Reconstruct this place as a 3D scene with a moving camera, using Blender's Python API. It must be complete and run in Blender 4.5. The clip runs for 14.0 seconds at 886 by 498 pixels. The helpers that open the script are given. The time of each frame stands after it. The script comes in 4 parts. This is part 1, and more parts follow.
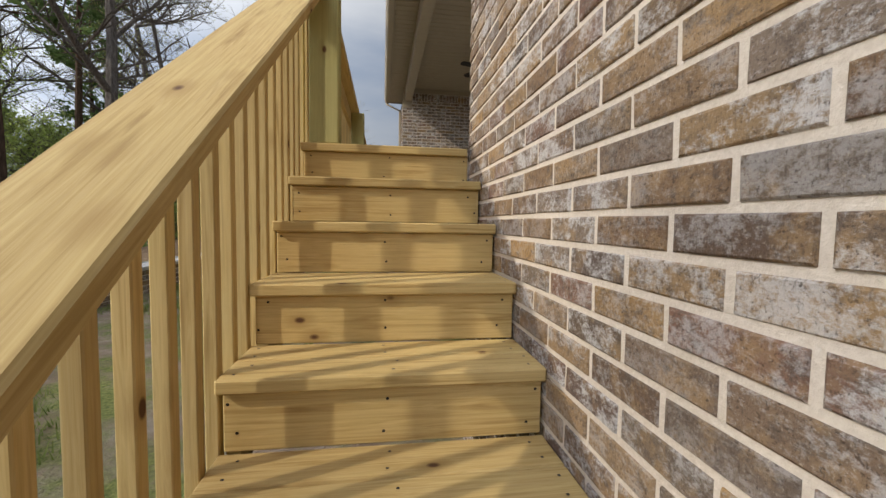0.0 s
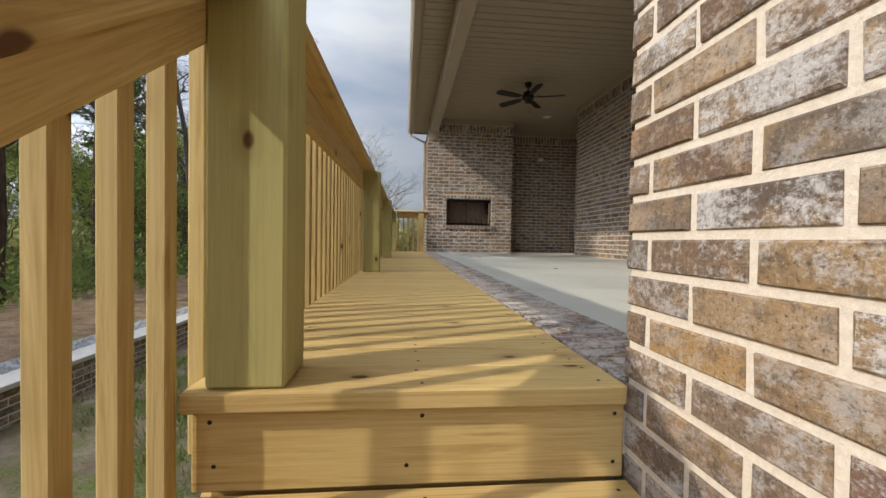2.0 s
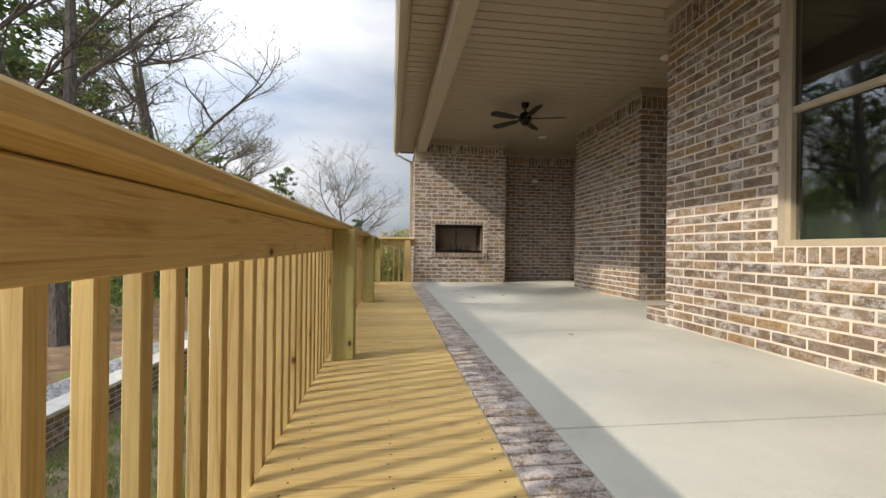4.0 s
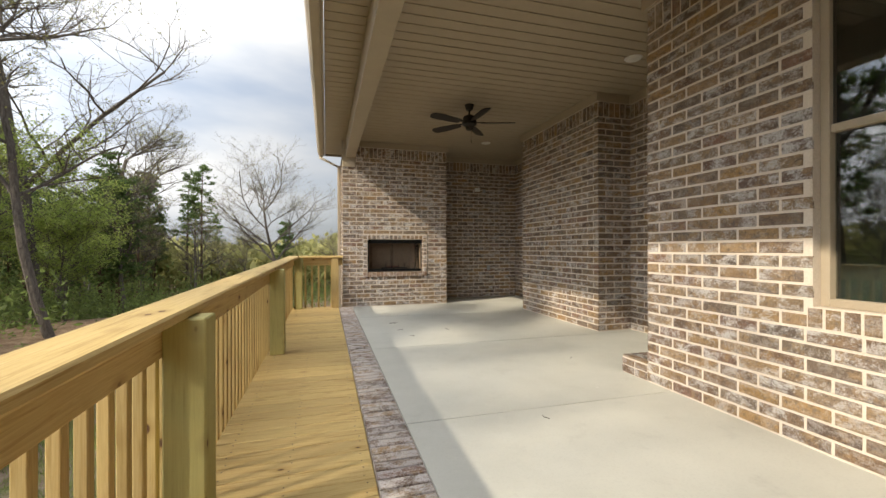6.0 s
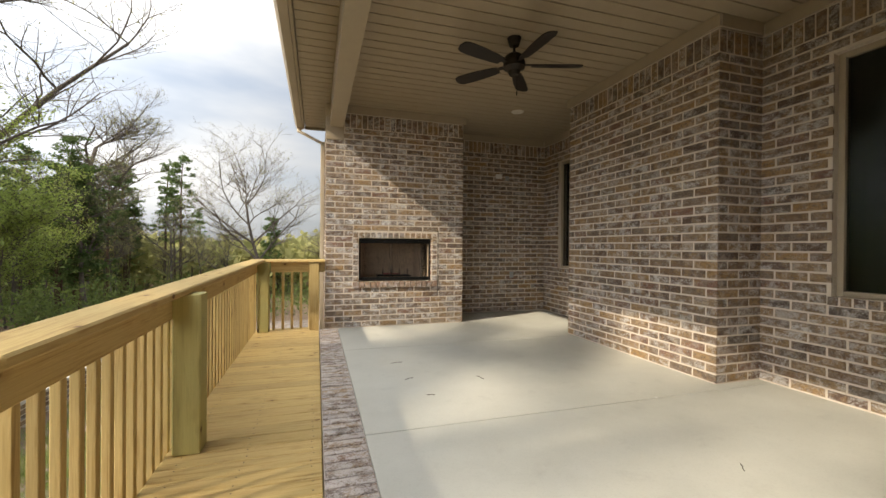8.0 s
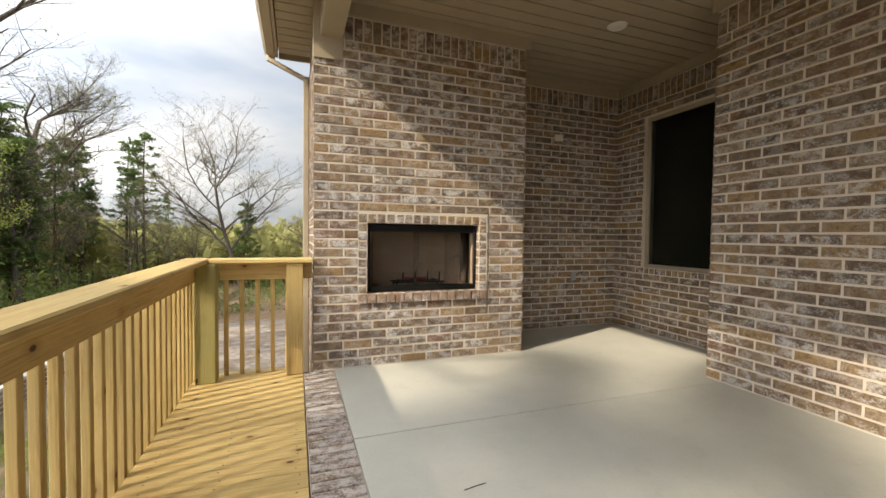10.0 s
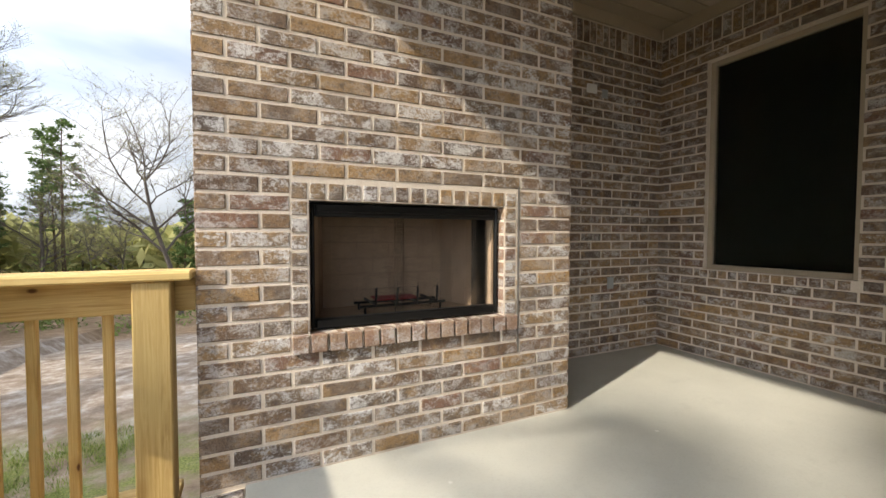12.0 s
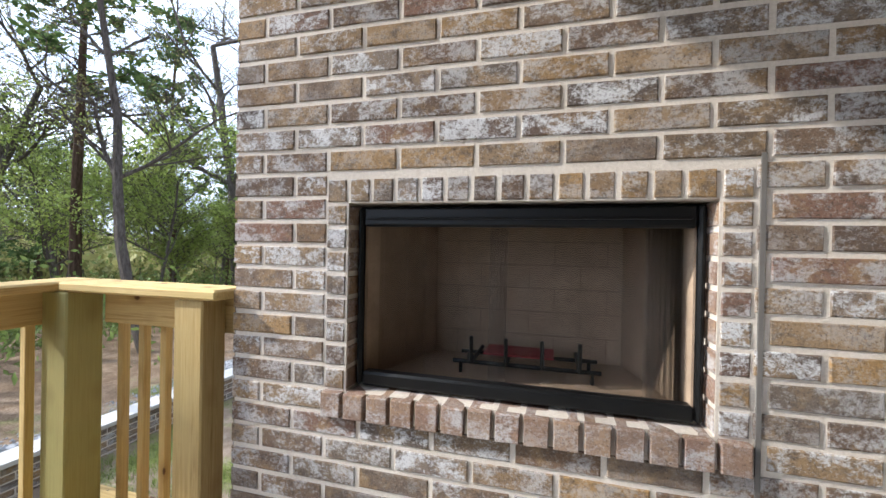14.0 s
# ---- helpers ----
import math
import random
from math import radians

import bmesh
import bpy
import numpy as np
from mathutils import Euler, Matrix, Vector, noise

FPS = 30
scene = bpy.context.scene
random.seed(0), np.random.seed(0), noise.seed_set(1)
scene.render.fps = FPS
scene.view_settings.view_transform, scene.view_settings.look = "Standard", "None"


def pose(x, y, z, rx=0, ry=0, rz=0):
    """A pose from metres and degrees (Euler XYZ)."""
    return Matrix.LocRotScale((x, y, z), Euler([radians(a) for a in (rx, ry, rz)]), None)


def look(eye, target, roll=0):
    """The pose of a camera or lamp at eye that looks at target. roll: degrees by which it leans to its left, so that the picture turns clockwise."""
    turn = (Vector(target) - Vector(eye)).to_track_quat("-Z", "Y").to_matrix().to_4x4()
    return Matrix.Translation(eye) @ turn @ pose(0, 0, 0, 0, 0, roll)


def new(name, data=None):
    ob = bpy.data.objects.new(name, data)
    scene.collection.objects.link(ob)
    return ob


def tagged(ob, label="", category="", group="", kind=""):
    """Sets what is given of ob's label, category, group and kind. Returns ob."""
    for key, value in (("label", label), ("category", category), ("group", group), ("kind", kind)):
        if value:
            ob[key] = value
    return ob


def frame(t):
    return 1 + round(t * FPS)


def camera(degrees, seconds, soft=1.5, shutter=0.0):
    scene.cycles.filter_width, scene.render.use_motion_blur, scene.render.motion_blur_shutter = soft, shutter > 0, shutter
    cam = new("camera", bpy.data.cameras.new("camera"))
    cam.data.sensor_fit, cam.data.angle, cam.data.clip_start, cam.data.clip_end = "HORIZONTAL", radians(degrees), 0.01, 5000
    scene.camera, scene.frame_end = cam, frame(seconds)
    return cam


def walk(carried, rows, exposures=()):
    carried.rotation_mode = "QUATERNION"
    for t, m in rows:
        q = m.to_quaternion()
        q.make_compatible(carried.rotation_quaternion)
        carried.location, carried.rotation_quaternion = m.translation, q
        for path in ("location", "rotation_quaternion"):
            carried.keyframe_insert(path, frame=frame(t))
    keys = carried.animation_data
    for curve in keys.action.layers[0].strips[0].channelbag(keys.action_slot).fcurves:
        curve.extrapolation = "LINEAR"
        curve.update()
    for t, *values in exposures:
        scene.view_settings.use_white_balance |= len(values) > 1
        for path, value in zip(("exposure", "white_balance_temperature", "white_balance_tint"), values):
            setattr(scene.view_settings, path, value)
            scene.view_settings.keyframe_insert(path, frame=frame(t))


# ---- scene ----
cam = camera(95.0, 14.0)
PATH = [
    (0, (-0.082, -0.324, -0.382), (0.212, 1.65, -0.508), 0.9),
    (0.5, (-0.024, 0.105, -0.327), (0.259, 2.083, -0.4), 1.0),
    (1, (-0.028, 0.476, -0.102), (0.246, 2.455, -0.193), 0.3),
    (1.5, (-0.051, 0.773, 0.1), (0.171, 2.76, 0.058), 0.6),
    (2, (-0.087, 1.003, 0.274), (0.099, 2.994, 0.233), 0.9),
    (2.5, (-0.082, 1.213, 0.415), (0.072, 3.207, 0.389), 0.7),
    (3, (-0.074, 1.399, 0.515), (0.083, 3.393, 0.512), 0.2),
    (3.5, (-0.056, 1.584, 0.625), (0.108, 3.577, 0.612), 0.9),
    (4, (-0.065, 1.764, 0.721), (0.186, 3.748, 0.724), 0.7),
    (6.5, (0.168, 3.185, 1.119), (0.751, 5.099, 1.12), 0.1),
    (7, (0.213, 3.656, 1.114), (0.806, 5.566, 1.119), 0.3),
    (7.2, (0.243, 3.84, 1.118), (0.827, 5.753, 1.125), 0.2),
    (9.3, (0.329, 6.328, 1.201), (0.985, 8.217, 1.14), 0.8),
    (9.5, (0.284, 6.524, 1.196), (0.954, 8.408, 1.13), 0.7),
    (10, (0.287, 7.058, 1.173), (0.968, 8.937, 1.109), 0.7),
    (10.5, (0.338, 7.526, 1.16), (1.013, 9.408, 1.101), 0.5),
    (11, (0.405, 7.927, 1.173), (1.086, 9.806, 1.096), 0.4),
    (11.5, (0.453, 8.341, 1.141), (1.245, 10.176, 1.072), 0.2),
    (12, (0.635, 8.695, 1.122), (1.493, 10.5, 1.05), 0.1),
    (12.5, (0.901, 9.053, 1.11), (1.764, 10.855, 1.035), 0.1),
    (13, (1.132, 9.318, 1.117), (1.896, 11.165, 1.030), 0.3),
    (13.5, (1.333, 9.394, 1.133), (1.653, 11.367, 1.059), 0.3),
    (14, (1.557, 9.450, 1.140), (1.026, 11.373, 1.131), 1.1),
]
EXPOSURES = [(0.0, 0.56, 6600, 10), (0.5, 0.64, 6600, 10), (1.5, 0.66, 6600, 10), (2.5, 0.92, 6700, 10), (4.0, 1.13, 6900, 10), (7.0, 1.30, 7350, 10),
             (10.0, 1.47, 7500, 10), (11.5, 1.55, 7250, 10), (12.0, 1.60, 6900, 10), (12.5, 1.74, 6300, 10), (13.3, 1.86, 6050, 10), (14.0, 1.68, 5850, 10)]
walk(cam, [(t, look(eye, target, roll)) for t, eye, target, roll in PATH], EXPOSURES)

# ---- world, sun, exposure ----
SUN_TRAVEL = Vector((0.94 * 1.44, 0.34 * 1.44, -1.0)).normalized()
world = bpy.data.worlds.new("sky")
scene.world = world
world.use_nodes = True
wn = world.node_tree
wn.nodes.clear()
sky = wn.nodes.new("ShaderNodeTexSky")
sky.sky_type = "NISHITA"
sky.sun_disc = False
sky.sun_elevation = math.asin(-SUN_TRAVEL.z)
sky.sun_rotation = math.atan2(-SUN_TRAVEL.x, -SUN_TRAVEL.y)
sky.air_density, sky.dust_density, sky.ozone_density = 1.0, 3.0, 1.5
# thin high cloud over the blue
wtc = wn.nodes.new("ShaderNodeTexCoord")
wmap = wn.nodes.new("ShaderNodeMapping")
wmap.inputs["Scale"].default_value = (1.2, 1.2, 4.0)
wnoise = wn.nodes.new("ShaderNodeTexNoise")
wnoise.inputs["Scale"].default_value = 1.6
wnoise.inputs["Detail"].default_value = 5.0
wramp = wn.nodes.new("ShaderNodeMapRange")
wramp.inputs["From Min"].default_value, wramp.inputs["From Max"].default_value = 0.35, 0.68
wramp.inputs["To Min"].default_value, wramp.inputs["To Max"].default_value = 0.72, 0.97
wmix = wn.nodes.new("ShaderNodeMix")
wmix.data_type = "RGBA"
wcloud = wn.nodes.new("ShaderNodeValToRGB")
wcloud.color_ramp.elements[0].position, wcloud.color_ramp.elements[0].color = 0.36, (0.255, 0.300, 0.380, 1)
wcloud.color_ramp.elements[1].position, wcloud.color_ramp.elements[1].color = 0.66, (0.44, 0.465, 0.505, 1)
wscale = wn.nodes.new("ShaderNodeVectorMath")
wscale.operation = "SCALE"
wbg = wn.nodes.new("ShaderNodeBackground")
wbg.inputs["Strength"].default_value = 0.10
wout = wn.nodes.new("ShaderNodeOutputWorld")
wn.links.new(wtc.outputs["Generated"], wmap.inputs["Vector"])
wn.links.new(wmap.outputs["Vector"], wnoise.inputs["Vector"])
wn.links.new(wnoise.outputs["Fac"], wramp.inputs["Value"])
wn.links.new(wramp.outputs["Result"], wmix.inputs["Factor"])
wn.links.new(wnoise.outputs["Fac"], wcloud.inputs["Fac"])
wn.links.new(wcloud.outputs["Color"], wscale.inputs[0])
# the haze scatters forwards: the sky is brightest round the sun and dimmest opposite to it
wdot = wn.nodes.new("ShaderNodeVectorMath")
wdot.operation = "DOT_PRODUCT"
wdot.inputs[1].default_value = -SUN_TRAVEL
wn.links.new(wtc.outputs["Generated"], wdot.inputs[0])
whalf = wn.nodes.new("ShaderNodeMapRange")
whalf.inputs["From Min"].default_value, whalf.inputs["From Max"].default_value = -1.0, 1.0
wn.links.new(wdot.outputs["Value"], whalf.inputs["Value"])
wcube = wn.nodes.new("ShaderNodeMath")
wcube.operation = "POWER"
wcube.inputs[1].default_value = 3.0
wn.links.new(whalf.outputs["Result"], wcube.inputs[0])
whaze = wn.nodes.new("ShaderNodeMath")
whaze.operation = "MULTIPLY_ADD"
whaze.inputs[1].default_value, whaze.inputs[2].default_value = 42.0, 3.8
wn.links.new(wcube.outputs[0], whaze.inputs[0])
wn.links.new(whaze.outputs[0], wscale.inputs["Scale"])
wn.links.new(wscale.outputs[0], wmix.inputs["B"])
wn.links.new(sky.outputs["Color"], wmix.inputs["A"])
wn.links.new(wmix.outputs["Result"], wbg.inputs["Color"])
wn.links.new(wbg.outputs["Background"], wout.inputs["Surface"])

sun = new("sun", bpy.data.lights.new("sun", "SUN"))
sun.data.energy = 2.0
sun.data.angle = radians(1.1)
sun.data.color = (1.0, 0.93, 0.80)
sun.matrix_basis = look((0, 0, 20), Vector((0, 0, 20)) + SUN_TRAVEL)


# ---- materials ----
class Nodes:
    """A small hand for node trees."""

    def __init__(self, name, rough=0.8, metal=0.0, spec=0.3):
        self.mat = bpy.data.materials.new(name)
        self.mat.use_nodes = True
        self.tree = self.mat.node_tree
        self.bsdf = self.tree.nodes["Principled BSDF"]
        self.bsdf.inputs["Roughness"].default_value = rough
        self.bsdf.inputs["Metallic"].default_value = metal
        self.bsdf.inputs["Specular IOR Level"].default_value = spec

    def node(self, kind, **values):
        n = self.tree.nodes.new(kind)
        for key, value in values.items():
            n.inputs[key.replace("_", " ")].default_value = value
        return n

    def link(self, a, b):
        self.tree.links.new(a, b)

    def coords(self, scale, shift=None):
        tc = self.node("ShaderNodeTexCoord")
        m = self.node("ShaderNodeMapping")
        m.inputs["Scale"].default_value = scale
        if shift is None:
            self.link(tc.outputs["Object"], m.inputs["Vector"])
        else:
            add = self.node("ShaderNodeVectorMath")
            add.operation = "MULTIPLY_ADD"
            self.link(shift, add.inputs[0])
            add.inputs[1].default_value = (37.0, 53.0, 71.0)
            self.link(tc.outputs["Object"], add.inputs[2])
            self.link(add.outputs[0], m.inputs["Vector"])
        return m.outputs["Vector"]

    def noise(self, vector, scale, detail=4.0, rough=0.55, distort=0.0):
        n = self.node("ShaderNodeTexNoise", Scale=scale, Detail=detail, Roughness=rough, Distortion=distort)
        self.link(vector, n.inputs["Vector"])
        return n.outputs["Fac"]

    def ramp(self, value, stops):
        r = self.node("ShaderNodeValToRGB")
        el = r.color_ramp.elements
        while len(el) < len(stops):
            el.new(0.5)
        for e, (at, col) in zip(el, stops):
            e.position = at
            e.color = (*col, 1) if isinstance(col, tuple) else (col, col, col, 1)
        self.link(value, r.inputs["Fac"])
        return r.outputs["Color"]

    def mix(self, factor, a, b, mode="MIX"):
        m = self.node("ShaderNodeMix")
        m.data_type, m.blend_type = "RGBA", mode
        for value, slot in ((factor, "Factor"), (a, "A"), (b, "B")):
            if isinstance(value, (int, float)):
                m.inputs[slot].default_value = value
            elif isinstance(value, tuple):
                m.inputs[slot].default_value = (*value, 1)
            else:
                self.link(value, m.inputs[slot])
        return m.outputs["Result"]

    def bump(self, height, strength, distance=0.004):
        b = self.node("ShaderNodeBump", Strength=strength, Distance=distance)
        self.link(height, b.inputs["Height"])
        self.link(b.outputs["Normal"], self.bsdf.inputs["Normal"])

    def colour(self, c):
        if isinstance(c, tuple):
            self.bsdf.inputs["Base Color"].default_value = (*c, 1)
        else:
            self.link(c, self.bsdf.inputs["Base Color"])
        return self.mat


def wood_material(name, light, mid, dark, green=0.0):
    """Treated pine with the grain along the board's own x axis."""
    n = Nodes(name, 0.72, spec=0.25)
    rnd = n.node("ShaderNodeObjectInfo").outputs["Random"]
    v = n.coords((1.0, 1.0, 1.0), rnd)
    stretch = n.coords((1.0, 22.0, 22.0), rnd)
    grain = n.noise(stretch, 2.2, 5.0, 0.6, 0.9)
    fine = n.noise(n.coords((3.0, 160.0, 160.0), rnd), 1.0, 3.0)
    c = n.ramp(grain, ((0.30, dark), (0.43, mid), (0.50, light), (0.56, mid), (0.63, light), (0.78, dark)))
    c = n.mix(0.38, c, n.ramp(fine, ((0.3, dark), (0.7, light))))
    patch = n.noise(v, 3.0, 3.0)
    c = n.mix(n.ramp(patch, ((0.45, 0.0), (0.75, 0.45))), c, (0.56, 0.425, 0.175))
    if green:
        c = n.mix(green, c, (0.42, 0.41, 0.17))
    tone = n.ramp(rnd, ((0.0, 0.84), (0.5, 1.0), (1.0, 1.10)))
    c = n.mix(1.0, c, tone, "MULTIPLY")
    vor = n.node("ShaderNodeTexVoronoi", Scale=4.2)
    n.link(n.coords((1.0, 1.7, 1.7), rnd), vor.inputs["Vector"])
    knot = n.ramp(vor.outputs["Distance"], ((0.060, 1.0), (0.095, 0.0)))
    ring = n.ramp(vor.outputs["Distance"], ((0.06, 0.6), (0.26, 0.0)))
    c = n.mix(ring, c, dark)
    c = n.mix(knot, c, (0.10, 0.045, 0.02))
    n.bump(n.mix(0.5, grain, fine), 0.25, 0.002)
    return n.colour(c)


def brick_material(name, joined, lime=1.0, pale=False, rosy=False):
    n = Nodes(name, 0.9, spec=0.15)
    if joined:
        rnd = n.node("ShaderNodeNewGeometry").outputs["Random Per Island"]
    else:
        rnd = n.node("ShaderNodeObjectInfo").outputs["Random"]
    v = n.coords((1.0, 1.0, 1.0), rnd)
    base = n.ramp(rnd, ((0.0, (0.105, 0.070, 0.052)), (0.14, (0.205, 0.138, 0.092)), (0.27, (0.145, 0.115, 0.092)), (0.38, (0.300, 0.200, 0.108)),
                        (0.50, (0.155, 0.098, 0.066)), (0.62, (0.235, 0.185, 0.145)), (0.74, (0.335, 0.205, 0.088)), (0.86, (0.105, 0.085, 0.072)), (1.0, (0.225, 0.125, 0.086))))
    blot = n.noise(v, 9.0, 5.0, 0.65)
    c = n.mix(n.ramp(blot, ((0.50, 0.0), (0.62, 0.60))), base, (0.330, 0.215, 0.110))
    blot2 = n.noise(n.coords((1.0, 1.0, 1.4), rnd), 24.0, 7.0, 0.78)
    c = n.mix(n.ramp(blot2, ((0.38, 0.75), (0.52, 0.0))), c, (0.105, 0.083, 0.069))
    if rosy:
        c = n.mix(0.32, c, (0.46, 0.29, 0.21))
    # lime smears in broken patches, heavy on some bricks and hardly there on others
    patch = n.noise(n.coords((1.0, 1.0, 1.5), rnd), 11.0, 4.0, 0.6, 0.3)
    crumb = n.noise(n.coords((1.0, 1.0, 1.3), rnd), 75.0, 7.0, 0.8, 0.2)
    amount = n.ramp(rnd, ((0.0, 0.35), (0.13, 0.9), (0.2, 0.15), (0.37, 1.0), (0.45, 0.25), (0.61, 1.0), (0.7, 0.15), (0.85, 0.85), (0.93, 1.0), (1.0, 0.3)))
    if pale:
        amount = n.ramp(rnd, ((0.0, 0.75), (0.5, 1.0), (1.0, 0.85)))
    where = n.mix(0.55, n.ramp(patch, ((0.40, 0.0), (0.66, 1.0))), n.ramp(crumb, ((0.36, 0.0), (0.64, 1.0))))
    smears = n.mix(1.0, n.ramp(where, ((0.20, 0.0), (0.55, 0.85)) if pale else ((0.36, 0.0), (0.70, 0.88))), amount, "MULTIPLY")
    smears = n.mix(1.0, smears, (lime, lime, lime), "MULTIPLY")
    c = n.mix(smears, c, (0.60, 0.555, 0.53) if pale else (0.60, 0.58, 0.57))
    speck = n.noise(v, 160.0, 3.0, 0.7)
    c = n.mix(n.ramp(speck, ((0.60, 0.0), (0.72, 0.5))), c, (0.50, 0.43, 0.34))
    c = n.mix(n.ramp(speck, ((0.31, 0.75), (0.43, 0.0))), c, (0.05, 0.036, 0.028))
    drag = n.noise(n.coords((190.0, 190.0, 34.0), rnd), 1.0, 4.0, 0.7)
    c = n.mix(n.ramp(drag, ((0.30, 0.5), (0.42, 0.0))), c, (0.075, 0.055, 0.044))
    h = n.mix(0.5, n.mix(0.5, n.noise(v, 45.0, 6.0, 0.75), drag), speck)
    n.bump(h, 0.9, 0.006)
    return n.colour(c)


def plain_material(name, c, rough=0.6, metal=0.0, spec=0.35, vary=0.10, scale=6.0, bump=0.05):
    n = Nodes(name, rough, metal, spec)
    v = n.coords((1.0, 1.0, 1.0))
    f = n.noise(v, scale, 5.0, 0.6)
    g = n.noise(v, scale * 14, 3.0, 0.6)
    lo, hi = tuple(x * (1 - vary) for x in c), tuple(min(1.0, x * (1 + vary)) for x in c)
    col = n.mix(0.35, n.ramp(f, ((0.3, lo), (0.7, hi))), n.ramp(g, ((0.3, lo), (0.7, hi))))
    if bump:
        n.bump(n.mix(0.6, f, g), bump, 0.003)
    return n.colour(col)


def mortar_material():
    n = Nodes("mortar", 0.95, spec=0.1)
    v = n.coords((1.0, 1.0, 1.0))
    a, b = n.noise(v, 3.0, 4.0), n.noise(v, 90.0, 4.0, 0.7)
    c = n.mix(0.5, n.ramp(a, ((0.3, (0.58, 0.50, 0.415)), (0.7, (0.70, 0.62, 0.53)))), n.ramp(b, ((0.3, (0.50, 0.425, 0.345)), (0.7, (0.76, 0.68, 0.59)))))
    n.bump(b, 0.8, 0.004)
    return n.colour(c)


def concrete_material():
    n = Nodes("patio_concrete", 0.75, spec=0.25)
    v = n.node("ShaderNodeNewGeometry").outputs["Position"]
    big, mid, fine = n.noise(v, 0.7, 4.0, 0.6), n.noise(v, 4.0, 6.0, 0.65), n.noise(v, 80.0, 4.0, 0.7)
    c = n.ramp(big, ((0.3, (0.47, 0.465, 0.41)), (0.7, (0.57, 0.565, 0.505))))
    c = n.mix(n.ramp(mid, ((0.5, 0.0), (0.78, 0.35))), c, (0.60, 0.59, 0.53))
    c = n.mix(n.ramp(mid, ((0.22, 0.35), (0.42, 0.0))), c, (0.33, 0.32, 0.29))
    c = n.mix(n.ramp(fine, ((0.3, 0.14), (0.5, 0.0))), c, (0.28, 0.27, 0.24))
    spots = n.node("ShaderNodeTexVoronoi", Scale=2.3)
    n.link(v, spots.inputs["Vector"])
    c = n.mix(n.ramp(spots.outputs["Distance"], ((0.015, 0.6), (0.035, 0.0))), c, (0.75, 0.74, 0.70))
    n.bump(n.mix(0.5, mid, fine), 0.12, 0.003)
    return n.colour(c)


def ground_material():
    """Patchy lawn near the house, leaf litter under the trees, bare rocky soil to the north."""
    n = Nodes("lawn_and_soil", 0.95, spec=0.1)
    v = n.coords((1.0, 1.0, 1.0))
    a, b, f = n.noise(v, 1.3, 6.0, 0.7), n.noise(v, 3.0, 5.0, 0.7), n.noise(v, 40.0, 4.0, 0.7)
    soil = n.ramp(b, ((0.3, (0.16, 0.115, 0.08)), (0.5, (0.24, 0.18, 0.13)), (0.7, (0.34, 0.28, 0.22))))
    grass = n.ramp(f, ((0.35, (0.060, 0.085, 0.018)), (0.65, (0.23, 0.25, 0.075))))
    c = n.mix(n.ramp(a, ((0.44, 0.0), (0.58, 0.9))), soil, grass)
    sep = n.node("ShaderNodeSeparateXYZ")
    n.link(n.coords((1.0, 1.0, 1.0)), sep.inputs[0])

    def band(socket, lo, hi):
        add = n.node("ShaderNodeMath")
        add.operation = "MULTIPLY_ADD"
        n.link(a, add.inputs[0])
        add.inputs[1].default_value = 3.0
        n.link(socket, add.inputs[2])
        r = n.node("ShaderNodeMapRange")
        n.link(add.outputs[0], r.inputs["Value"])
        r.inputs["From Min"].default_value, r.inputs["From Max"].default_value = lo, hi
        return r.outputs["Result"]

    rock = n.ramp(b, ((0.3, (0.15, 0.11, 0.085)), (0.5, (0.27, 0.215, 0.17)), (0.68, (0.42, 0.385, 0.35))))
    c = n.mix(band(sep.outputs["Y"], 16.5, 17.8), c, rock)
    litter = n.ramp(n.mix(0.5, b, f), ((0.35, (0.085, 0.055, 0.035)), (0.5, (0.20, 0.135, 0.085)), (0.62, (0.32, 0.24, 0.17))))
    c = n.mix(band(sep.outputs["X"], -2.9, -3.5), c, litter)
    c = n.mix(band(sep.outputs["Y"], 25.0, 27.0), c, litter)
    n.bump(n.mix(0.5, b, f), 0.9, 0.05)
    return n.colour(c)


def leaf_material(name, a, b):
    """Leaves that let some light through."""
    n = Nodes(name, 0.7, spec=0.2)
    rnd = n.node("ShaderNodeNewGeometry").outputs["Random Per Island"]
    c = n.ramp(rnd, ((0.0, a), (0.6, b), (1.0, tuple(0.5 * (x + y) for x, y in zip(a, b)))))
    n.colour(c)
    thin = n.node("ShaderNodeBsdfTranslucent")
    n.link(c, thin.inputs["Color"])
    both = n.node("ShaderNodeMixShader", Fac=0.45)
    n.link(n.bsdf.outputs[0], both.inputs[1])
    n.link(thin.outputs[0], both.inputs[2])
    n.link(both.outputs[0], n.tree.nodes["Material Output"].inputs["Surface"])
    return n.mat


def bark_material(name, lo, hi):
    n = Nodes(name, 0.95, spec=0.1)
    f = n.noise(n.coords((6.0, 6.0, 1.2)), 3.0, 5.0, 0.7)
    n.bump(f, 0.9, 0.03)
    return n.colour(n.ramp(f, ((0.3, lo), (0.7, hi))))


def glass_material(name, ior, rough):
    n = Nodes(name, rough, spec=0.6)
    n.bsdf.inputs["Transmission Weight"].default_value = 1.0
    n.bsdf.inputs["IOR"].default_value = ior
    n.bsdf.inputs["Base Color"].default_value = (0.45, 0.48, 0.47, 1)
    return n.mat


